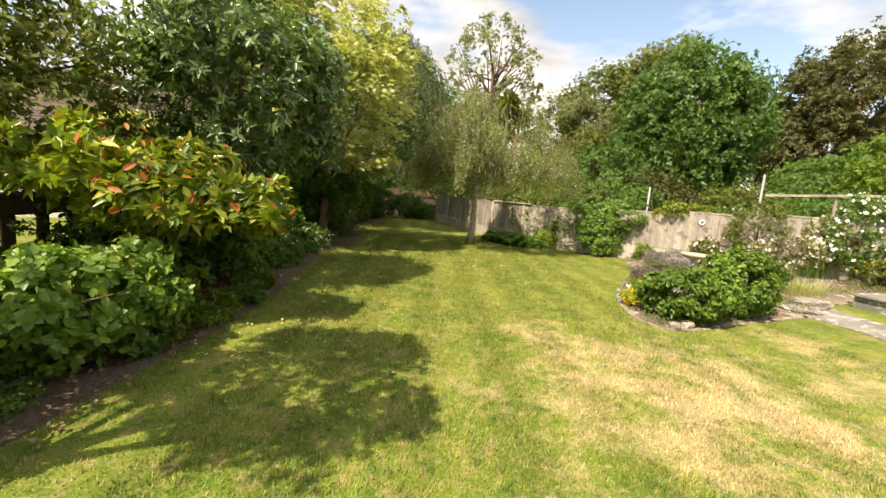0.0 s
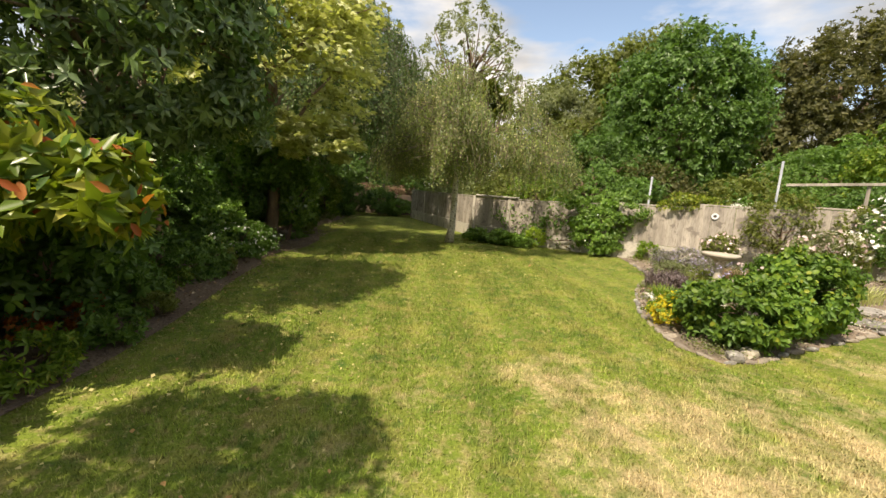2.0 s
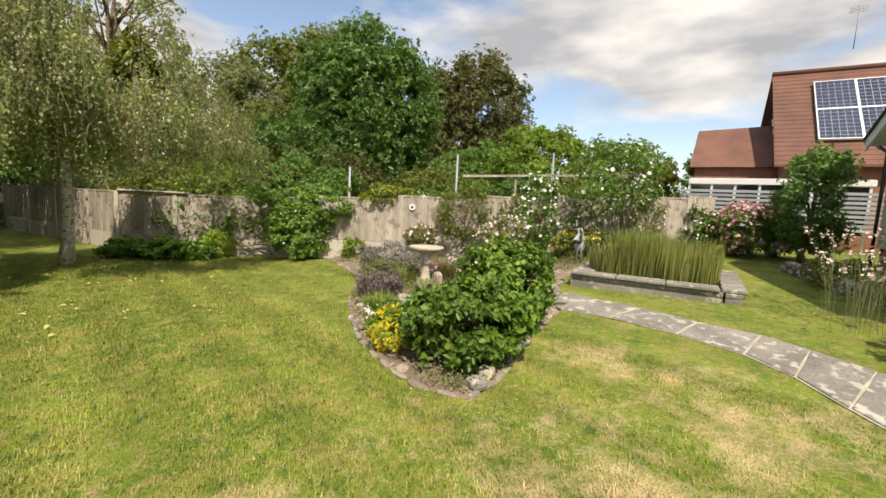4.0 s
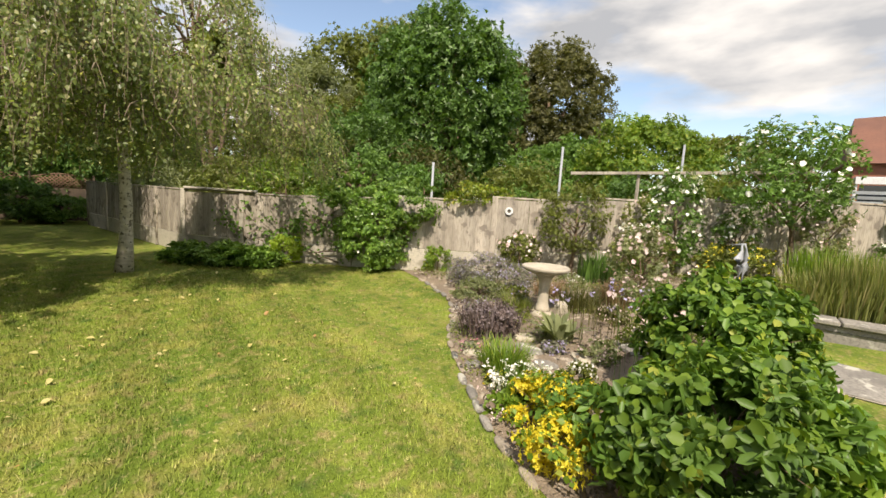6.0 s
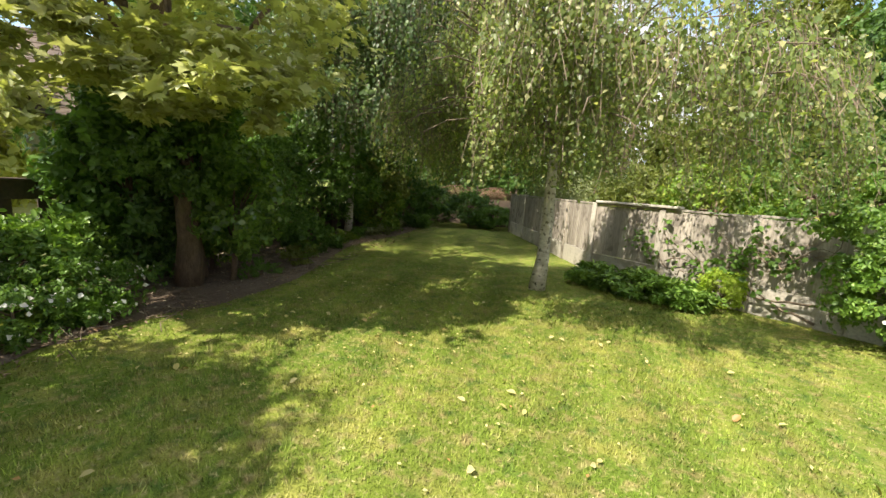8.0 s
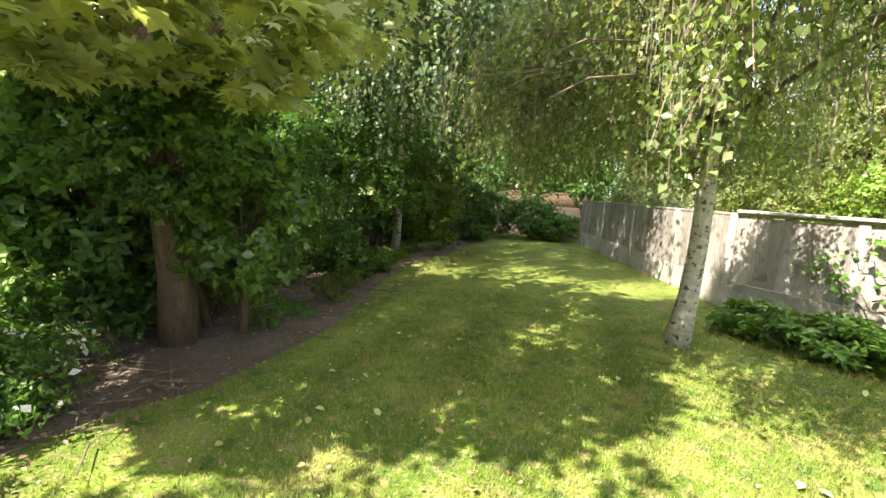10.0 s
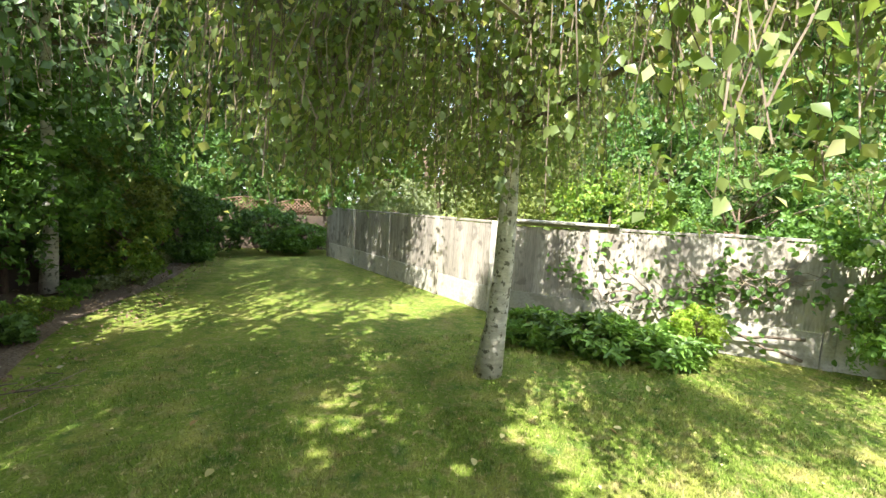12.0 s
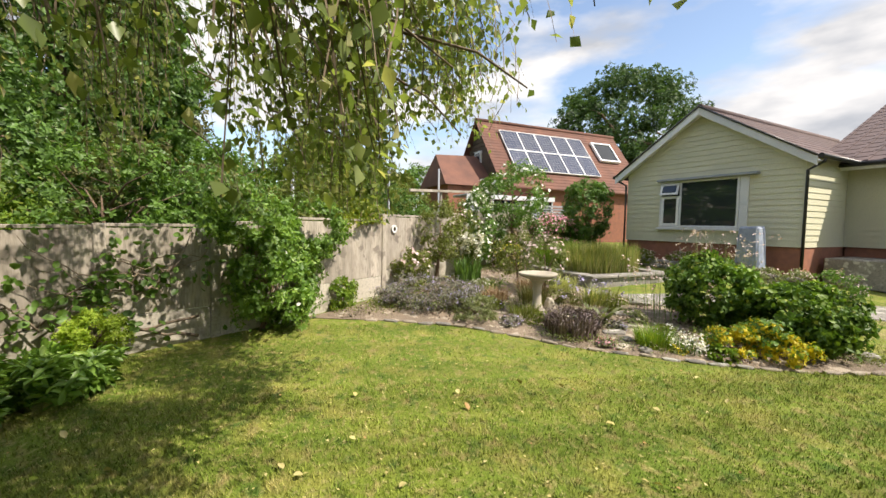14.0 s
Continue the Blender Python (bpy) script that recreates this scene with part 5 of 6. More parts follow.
plant("peony", 100, (3.95, 5.95, 0), (3.95, 5.95, 0.4), (0.66, 0.56, 0.42), 8500, 0.085, L_MID, "big leafy dark green clump at the point of the bed", "perennial", 0.02, 90, 0.2, long=2.2, extra=((0.2, 0.06, L_BRIGHT, "young_foliage"),))
plant("peony", 104, (4.95, 6.3, 0.03), (5.0, 6.35, 0.55), (0.62, 0.55, 0.56), 9000, 0.08, L_MID, "leafy green clump with airy stems beside the path", "perennial", 0.02, 90, 0.2, long=2.2, extra=((0.2, 0.06, L_BRIGHT, "young_foliage"),))
blades("anemone", 105, (5.3, 6.75, 0.05), (0.75, 0.5), 90, 0.98, 0.005, L_MID, "tall airy anemones with pale pink flowers on thin stems", "perennial", 0.22, (45, 0.05, F_PALEPINK, "blossom"))
blades("scabious", 106, (5.9, 7.8, 0.1), (0.7, 0.5), 110, 0.55, 0.006, L_BRONZE, "thin brownish stems with a few lilac flowers", "perennial", 0.3, (24, 0.05, F_LILAC, "blossom"))
plant("catmint", 101, (6.3, 10.3, 0.1), (6.3, 10.25, 0.34), (0.75, 0.95, 0.3), 15000, 0.042, L_SAGE, "broad grey-purple mound of catmint", "perennial", 0.02, 80, 0.2, long=3.5, extra=((0.06, 0.028, F_LILAC, "lilac_blossom"),))
plant("catmint", 107, (5.6, 9.7, 0.05), (5.6, 9.7, 0.22), (0.42, 0.4, 0.22), 5000, 0.035, L_GREYGREEN, "small grey-green mound beside the catmint", "perennial", 0.02, 40, 0.24, long=2.6)
blades("purple_sage", 102, (4.75, 8.55, 0), (0.34, 0.34), 260, 0.4, 0.018, L_PURPLE, "dark purple-leaved bushy plant at the bed's edge", "perennial", 0.3, (160, 0.03, L_PURPLE, "purple_blossom"))
plant("purple_sage", 108, (4.75, 8.55, 0), (4.75, 8.55, 0.2), (0.36, 0.36, 0.2), 3600, 0.038, L_PURPLE, "low dark purple mound with dense small leaves", "perennial", 0.01, 30, 0.26, long=2.2)
plant("ladys_mantle", 103, (3.85, 7.0, 0), (3.85, 7.0, 0.17), (0.34, 0.26, 0.2), 4600, 0.032, F_YELLOW, "mound of bright yellow flowers", "perennial", 0.01, 25, 0.28, extra=((0.08, 0.045, L_BRIGHT, "leaves"),))
plant("ladys_mantle", 109, (3.47, 6.62, 0), (3.5, 6.62, 0.16), (0.24, 0.28, 0.19), 3600, 0.032, F_YELLOW, "smaller mound of bright yellow flowers by the edging", "perennial", 0.01, 25, 0.28, extra=((0.08, 0.045, L_BRIGHT, "leaves"),))
plant("ladys_mantle", 110, (3.75, 6.65, 0), (3.75, 6.65, 0.24), (0.26, 0.26, 0.2), 3600, 0.034, F_YELLOW, "yellow-flowered mound among green leaves", "perennial", 0.01, 25, 0.28, extra=((0.15, 0.05, L_MID, "leaves"),))
plant("geranium", 111, (3.72, 7.25, 0), (3.72, 7.25, 0.07), (0.17, 0.15, 0.11), 500, 0.06, L_BRIGHT, "small bright green leafy rosette", "perennial", 0.01, 16, 0.3, long=1.3)
blades("candytuft", 112, (4.1, 7.45, 0), (0.27, 0.2), 260, 0.2, 0.008, L_MID, "low tuft with flat white flower heads", "perennial", 0.4, (55, 0.05, F_WHITE, "flower_head"))
blades("fern_tuft", 113, (4.2, 7.75, 0), (0.2, 0.2), 520, 0.34, 0.008, L_BRIGHT, "feathery bright green tuft", "perennial", 0.5)
blades("foxglove", 114, (5.2, 7.95, 0.05), (0.12, 0.12), 30, 0.4, 0.085, L_GREYGREEN, "rosette of broad pale green leaves", "perennial", 0.8)
blades("yellow_grass", 115, (6.25, 7.35, 0.12), (0.28, 0.28), 420, 0.42, 0.008, REED, "tuft of yellowing ornamental grass", "grass", 0.55)
blades("yellow_grass", 116, (7.3, 7.6, 0.2), (0.35, 0.3), 400, 0.4, 0.008, L_GOLD, "tuft of golden grass by the pond wall", "grass", 0.5)
blades("dark_grass", 117, (6.35, 8.5, 0.12), (0.26, 0.26), 420, 0.42, 0.008, L_BRONZE, "bronze tussock beside the bird bath", "grass", 0.45)
blades("dark_grass", 118, (5.6, 8.95, 0.08), (0.22, 0.22), 260, 0.3, 0.008, L_OLIVE, "dull green tussock under the bird bath", "grass", 0.45)
blades("rust_grass", 127, (7.0, 8.3, 0.2), (0.3, 0.28), 480, 0.42, 0.007, RUST, "rusty brown tussock drying in the bed", "grass", 0.6)
blades("rust_grass", 128, (6.55, 9.15, 0.15), (0.24, 0.24), 320, 0.32, 0.007, RUST, "rusty brown tussock drying behind the bird bath", "grass", 0.5)
plant("thyme", 129, (5.25, 8.75, 0.04), (5.25, 8.75, 0.12), (0.3, 0.3, 0.14), 2600, 0.028, L_OLIVE, "low olive mound of thyme at the bird bath's foot", "perennial", 0.01, 25, 0.28)
for i, (x, y, rx, h, m, f) in enumerate(((4.65, 7.3, 0.2, 0.16, L_OLIVE, F_WHITE), (5.15, 7.4, 0.24, 0.2, L_GREYGREEN, F_PALEPINK), (4.95, 7.8, 0.16, 0.12, L_SAGE, F_LILAC), (5.75, 7.35, 0.22, 0.24, L_OLIVE, F_PALEPINK), (5.5, 8.15, 0.15, 0.13, L_MID, F_WHITE), (6.2, 7.95, 0.25, 0.22, L_BRONZE, F_PALEPINK), (6.0, 9.4, 0.26, 0.22, L_OLIVE, F_LILAC), (7.2, 9.3, 0.3, 0.26, L_GREYGREEN, F_WHITE), (4.3, 8.3, 0.14, 0.08, L_SAGE, F_PINK), (4.0, 7.6, 0.13, 0.08, L_OLIVE, F_YELLOW), (5.2, 9.25, 0.2, 0.14, L_SAGE, F_LILAC))):
    plant("rock_plant", 340 + i, (x, y, ground_z(x, y)), (x, y, ground_z(x, y) + h * 0.5), (rx, rx * 0.9, h * 0.6), 1500, 0.032, m, "low mounded rock plant among the bed's gravel", "perennial", 0.008, 22, 0.28, group="rock plants in the bed", stems=4, extra=((0.05, 0.026, f, "blossom"),))
blades("iris", 119, (8.1, 9.35, 0.26), (0.5, 0.28), 150, 0.55, 0.035, L_DARK, "fan of dark sword-shaped iris leaves by the fence", "perennial", 0.25)
blades("astilbe", 120, (8.9, 9.1, 0.3), (0.35, 0.3), 120, 0.95, 0.008, L_MID, "tall plant with creamy feathery plumes", "perennial", 0.15, (80, 0.1, F_WHITE, "plume"))
plant("spurge", 121, (6.25, 11.7, 0.1), (6.25, 11.7, 0.3), (0.3, 0.28, 0.34), 2200, 0.05, L_BRIGHT, "small yellow-green bush at the foot of the fence", "shrub", 0.015, 25, 0.3)
plant("pond_side_bush", 122, (10.2, 8.1, 0.35), (10.2, 8.0, 0.7), (1.3, 0.5, 0.42), 7000, 0.05, L_OLIVE, "mixed low greenery behind the pond", "shrub", 0.02, 50, 0.25, extra=((0.05, 0.05, F_YELLOW, "yellow_blossom"),))
plant("rose_bush", 123, (7.7, 8.3, 0.2), (7.75, 8.45, 0.85), (0.55, 0.45, 0.5), 2600, 0.045, L_OLIVE, "sparse rose bush with small white and pink blooms", "shrub", 0.025, 45, 0.26, extra=((0.03, 0.07, F_PALEPINK, "blossom"),))
plant("daisy_bush", 124, (9.75, 2.95, 0.37), (9.75, 2.95, 0.6), (0.7, 0.42, 0.28), 6500, 0.035, L_OLIVE, "low daisy bush with tiny pale pink flowers", "shrub", 0.02, 45, 0.25, extra=((0.08, 0.035, F_PALEPINK, "blossom"),))
plant("daisy_bush", 125, (8.5, 2.35, 0.3), (8.5, 2.35, 0.52), (0.7, 0.38, 0.28), 6000, 0.035, L_OLIVE, "low bush of pale daisies along the wall", "shrub", 0.02, 45, 0.25, extra=((0.12, 0.035, F_PALEPINK, "blossom"),))
plant("wall_bush", 126, (11.5, 3.4, 0.45), (11.5, 3.45, 0.65), (0.75, 0.32, 0.26), 5000, 0.04, L_YELLOWGREEN, "low yellow-green bush at the bungalow's foot", "shrub", 0.02, 40, 0.26)


def bird_bath():
    x, y = 5.78, 8.66
    top = empty("bird_bath", (x, y, ground_z(x, y)), "round pale stone bird bath with a wide shallow bowl", "bird bath")

    def turned(name, prof, label):
        bm = bmesh.new()
        n = 28
        rings = [[bm.verts.new((r * math.cos(2 * math.pi * k / n), r * math.sin(2 * math.pi * k / n), z)) for k in range(n)] for r, z in prof]
        for a, b in zip(rings, rings[1:]):
            for k in range(n):
                f = bm.faces.new((a[k], a[(k + 1) % n], b[(k + 1) % n], b[k]))
                f.smooth = True
        bm.faces.new(rings[0][::-1])
        bm.faces.new(rings[-1])
        part(name, bm, PALESTONE, top, label)

    turned("base", [(0.15, 0), (0.15, 0.05), (0.13, 0.07), (0.12, 0.09)], "round stepped foot")
    turned("pedestal", [(0.11, 0.09), (0.085, 0.13), (0.07, 0.2), (0.065, 0.35), (0.075, 0.47), (0.1, 0.53), (0.13, 0.56)], "tapered round stem")
    turned("bowl", [(0.13, 0.56), (0.2, 0.585), (0.27, 0.61), (0.3, 0.63), (0.305, 0.66), (0.29, 0.67), (0.26, 0.655), (0.18, 0.63), (0.05, 0.62)], "shallow bowl with a ringed rim")


bird_bath()


def stone_mesh(seed, sx, sy, sz, mat, name="stone"):
    """An irregular stone, rounded and uneven."""
    rng = random.Random(seed)
    bm = bmesh.new()
    bmesh.ops.create_icosphere(bm, subdivisions=2, radius=1.0)
    o = Vector((rng.random() * 50, rng.random() * 50, 0))
    for v in bm.verts:
        c = v.co.copy()
        box_c = Vector([max(-0.78, min(0.78, q)) / 0.78 for q in c])
        c = c.lerp(box_c, 0.6) * (1 + 0.18 * noise.noise(c * 1.3 + o))
        v.co = Vector((c.x * sx, c.y * sy, c.z * sz))
    return mesh_of(name, bm, mat)


def edging():
    """Small stones laid end to end along the bed's edge."""
    rng = random.Random(8)
    top = tagged(new("bed_edging"), "row of small rough stones edging the flower bed", "edging", kind="structure")
    me = [stone_mesh(40 + k, 0.098, 0.034, 0.022, (STONE, SOILSTONE, SOILSTONE)[k % 3], "edging_stone") for k in range(7)]
    pts = BED[1:]
    for a, b in zip(pts, pts[1:]):
        ln = math.hypot(b[0] - a[0], b[1] - a[1])
        n = max(1, int(ln / 0.21))
        for i in range(n):
            t = (i + 0.5) / n
            x, y = a[0] + (b[0] - a[0]) * t, a[1] + (b[1] - a[1]) * t
            ob = new("edging_stone", rng.choice(me))
            s = rng.uniform(0.85, 1.15)
            ob.matrix_world = pose(x + rng.uniform(-0.02, 0.02), y + rng.uniform(-0.02, 0.02), ground_z(x, y) + rng.uniform(0.0, 0.02), rng.uniform(-6, 6), rng.uniform(-6, 6), math.degrees(math.atan2(b[1] - a[1], b[0] - a[0])) + rng.uniform(-8, 8)) @ Matrix.Diagonal((s, s, s, 1))
            ob.parent = top


edging()
for i, (x, y, a, b, h, m) in enumerate(((5.85, 8.42, 0.09, 0.07, 0.16, PALESTONE), (5.55, 8.3, 0.17, 0.12, 0.04, PALESTONE), (4.75, 7.95, 0.16, 0.1, 0.035, STONE), (4.95, 8.2, 0.13, 0.1, 0.035, PALESTONE), (4.45, 7.95, 0.1, 0.08, 0.04, STONE), (5.0, 7.5, 0.14, 0.09, 0.035, PALESTONE), (4.6, 7.6, 0.12, 0.09, 0.03, STONE), (6.3, 6.55, 0.3, 0.2, 0.05, STONE), (6.9, 7.0, 0.3, 0.2, 0.06, STONE), (5.6, 7.3, 0.16, 0.12, 0.04, STONE), (4.2, 8.15, 0.12, 0.07, 0.03, PALESTONE), (4.05, 7.95, 0.1, 0.07, 0.03, STONE), (3.8, 5.62, 0.11, 0.08, 0.06, PALESTONE), (3.55, 5.52, 0.09, 0.08, 0.055, STONE))):
    ob = new("rock", stone_mesh(70 + i, a, b, h, m, "rock"))
    ob.matrix_world = pose(x, y, ground_z(x, y) + 0.03 + h * 0.4, 0, 0, i * 47)
    tagged(ob, ("upright pale stone standing in the bed" if h > 0.1 else "flat weathered stone lying in the flower bed"), "stone", "stones in the bed")


def ground_specks():
    """Small plants, gravel and dry stalks that cover the bed."""
    rng = np.random.default_rng(21)
    top = tagged(new("creeping_plants"), "low creeping thyme and daisies over the stony bed", "ground cover", kind="stuff")

    def inside(x, y, poly):
        c = np.zeros(len(x), bool)
        for (x0, y0), (x1, y1) in zip(poly, poly[1:] + poly[:1]):
            m = ((y0 > y) != (y1 > y)) & (x < (x1 - x0) * (y - y0) / (y1 - y0 + 1e-12) + x0)
            c ^= m
        return c

    poly = BED + [(10.8, 7.6), (12.4, 6.4), (5.8, 12.1)]
    for mat, n, size, clumps in ((L_OLIVE, 7000, 0.03, 26), (L_GREYGREEN, 6000, 0.03, 20), (L_BRIGHT, 3500, 0.035, 14), (TWIG, 900, 0.06, 30), (F_PALEPINK, 700, 0.025, 10), (F_WHITE, 260, 0.03, 6)):
        cx, cy = rng.uniform(3.3, 9.5, clumps * 4), rng.uniform(5.5, 12, clumps * 4)
        ok = inside(cx, cy, poly)
        cx, cy = cx[ok][:clumps], cy[ok][:clumps]
        k = rng.integers(0, len(cx), n)
        p = np.stack([cx[k] + rng.normal(size=n) * 0.16, cy[k] + rng.normal(size=n) * 0.16, np.zeros(n)], 1)
        p = p[inside(p[:, 0], p[:, 1], poly)]
        p[:, 2] = [ground_z(a, b) + 0.05 for a, b in p[:, :2]]
        p[:, 2] += rng.random(len(p)) * 0.07
        leaf_mesh("creeping_leaves", p, rng.normal(size=(len(p), 3)) * 0.6 + [0, 0, 1], size, mat, top, rng=rng)


ground_specks()

# ---- path and pond ----
ROWS_PATH = [((6.12, 6.5), (7.0, 6.66)), ((6.30, 5.62), (7.02, 5.5)), ((6.28, 4.82), (6.92, 4.76)), ((6.14, 4.15), (6.94, 4.12)), ((5.86, 3.72), (6.78, 3.68)), ((5.48, 3.36), (6.55, 3.2)), ((5.05, 2.91), (6.3, 2.6)), ((4.6, 2.3), (5.9, 1.85)), ((4.1, 1.6), (5.4, 1.1))]


def garden_path():
    top = tagged(new("path"), "curving path of weathered grey stone slabs with lichen", "path", kind="structure")
    for (a, b), (c, d) in zip(ROWS_PATH, ROWS_PATH[1:]):
        q = [Vector((*p, 0)) for p in (a, b, d, c)]
        cen = sum(q, Vector()) / 4
        bm = bmesh.new()
        up = []
        for p in q:
            p = p + (cen - p).normalized() * 0.022
            z = ground_z(p.x, p.y)
            up.append((bm.verts.new((p.x, p.y, z + 0.022)), bm.verts.new((p.x, p.y, z - 0.03))))
        bm.faces.new([u[0] for u in up])
        bm.faces.new([u[1] for u in up][::-1])
        for k in range(4):
            bm.faces.new((up[k][0], up[k][1], up[(k + 1) % 4][1], up[(k + 1) % 4][0]))
        bmesh.ops.recalc_face_normals(bm, faces=bm.faces[:])
        bmesh.ops.bevel(bm, geom=[e for e in bm.edges], offset=0.006, segments=1, affect="EDGES")
        part("slab", bm, STONE, top)
    out = [a for a, b in ROWS_PATH] + [b for a, b in ROWS_PATH][::-1]
    sheet("path_mortar", out, PALESTONE, 0.012, "pale mortar between the slabs", "path", 0.5, 0.0)


garden_path()


def pond():
    c = [Vector(p) for p in ((7.5, 6.85, 0), (8.2, 4.5, 0), (10.75, 5.1, 0), (10.1, 7.45, 0))]
    top = empty("pond", (9.1, 6.0, 0.25), "raised square pond edged with weathered stone slabs", "pond")
    inv = Matrix.Translation((-9.1, -6.0, -0.25))
    for k in range(4):
        a, b = c[k], c[(k + 1) % 4]
        ln, az = (b - a).length, math.atan2((b - a).y, (b - a).x)
        m = inv @ Matrix.Translation(a) @ Matrix.Rotation(az, 4, "Z")
        boxed("wall", STONE, top, 0.0, ln - 0.26, 0.02, 0.24, 0.05, 0.42, 0.01, m, "low stone pond wall")
        n = 3
        for i in range(n):
            x0, x1 = (ln - 0.30) * i / n, (ln - 0.30) * (i + 1) / n
            boxed("coping_slab", STONE, top, x0 + 0.006, x1 - 0.006, -0.03, 0.29, 0.424, 0.48, 0.012, m, "flat stone coping slab")
    bm = bmesh.new()
    bm.faces.new([bm.verts.new(inv @ Vector((p.x, p.y, 0.36))) for p in c])
    w = solid("pond_water", (0.02, 0.03, 0.015), (0.03, 0.045, 0.02), 3, 0.08, 0.05, 20)
    part("water", bm, w, top, "dark still water")
    blades("reeds", 130, (9.0, 5.85, 0.36), (0.85, 0.85), 2600, 0.78, 0.012, REED, "dense bright green reeds standing in the pond", "reeds", 0.12)
    blades("reeds", 131, (8.5, 6.35, 0.36), (0.55, 0.6), 900, 0.6, 0.016, REED, "shorter yellow-green reeds at the pond's edge", "reeds", 0.25)
    blades("reeds", 132, (9.9, 6.6, 0.36), (0.55, 0.6), 1100, 0.85, 0.012, L_BRIGHT, "tall reeds at the back of the pond", "reeds", 0.2)


pond()


def heron():
    x, y = 9.25, 7.62
    top = empty("heron_statue", (x, y, 0.34), "pair of slim grey metal heron statues", "statue")
    bm = bmesh.new()
    for s in (-0.09, 0.09):
        tube(bm, [(s, 0, 0), (s, 0, 0.3), (s * 1.2, 0, 0.42), (s * 1.5, 0.02, 0.55), (s * 0.9, 0, 0.68), (s * 0.8, 0.02, 0.78), (s * 0.8, 0.16, 0.76)], [0.012, 0.014, 0.07, 0.065, 0.022, 0.026, 0.006], 8)
    part("body", bm, GREY, top)


heron()


def rail():
    top = empty("garden_rail", (7.9, 10.4, 0.3), "weathered timber rail on thin posts carrying the rambling rose", "rail")
    inv = Matrix.Translation((-7.9, -10.4, -0.3))
    bm = bmesh.new()
    a, b = Vector((8.6, 10.55, 2.22)), Vector((12.2, 7.55, 2.5))
    az = math.atan2((b - a).y, (b - a).x)
    box(bm, 0, (b - a).length, -0.025, 0.025, -0.03, 0.03, 0.005, inv @ Matrix.Translation(a) @ Matrix.Rotation(az, 4, "Z") @ Matrix.Rotation(-math.atan2(0.28, (b - a).length), 4, "Y"))
    part("top_rail", bm, BOARD, top, "pale weathered horizontal rail")
    for t in (0.3, 0.9):
        p = a.lerp(b, t)
        bm = bmesh.new()
        box(bm, -0.025, 0.025, -0.025, 0.025, ground_z(p.x, p.y) - 0.1, p.z + 0.03, 0.005, inv @ Matrix.Translation((p.x, p.y + 0.07, 0)))
        part("post", bm, BOARD, top)


rail()
for x, y, h in ((6.6, 12.55, 2.25), (8.85, 11.0, 2.75), (11.2, 9.6, 3.0)):
    bm = bmesh.new()
    tube(bm, [(0, 0, -0.1), (0, 0, h)], [0.028, 0.026], 8)
    ob = tagged(part("pole", bm, GREY), "plain grey metal pole standing behind the fence", "pole", "poles behind the fence")
    ob.location = (x, y, 0.05)


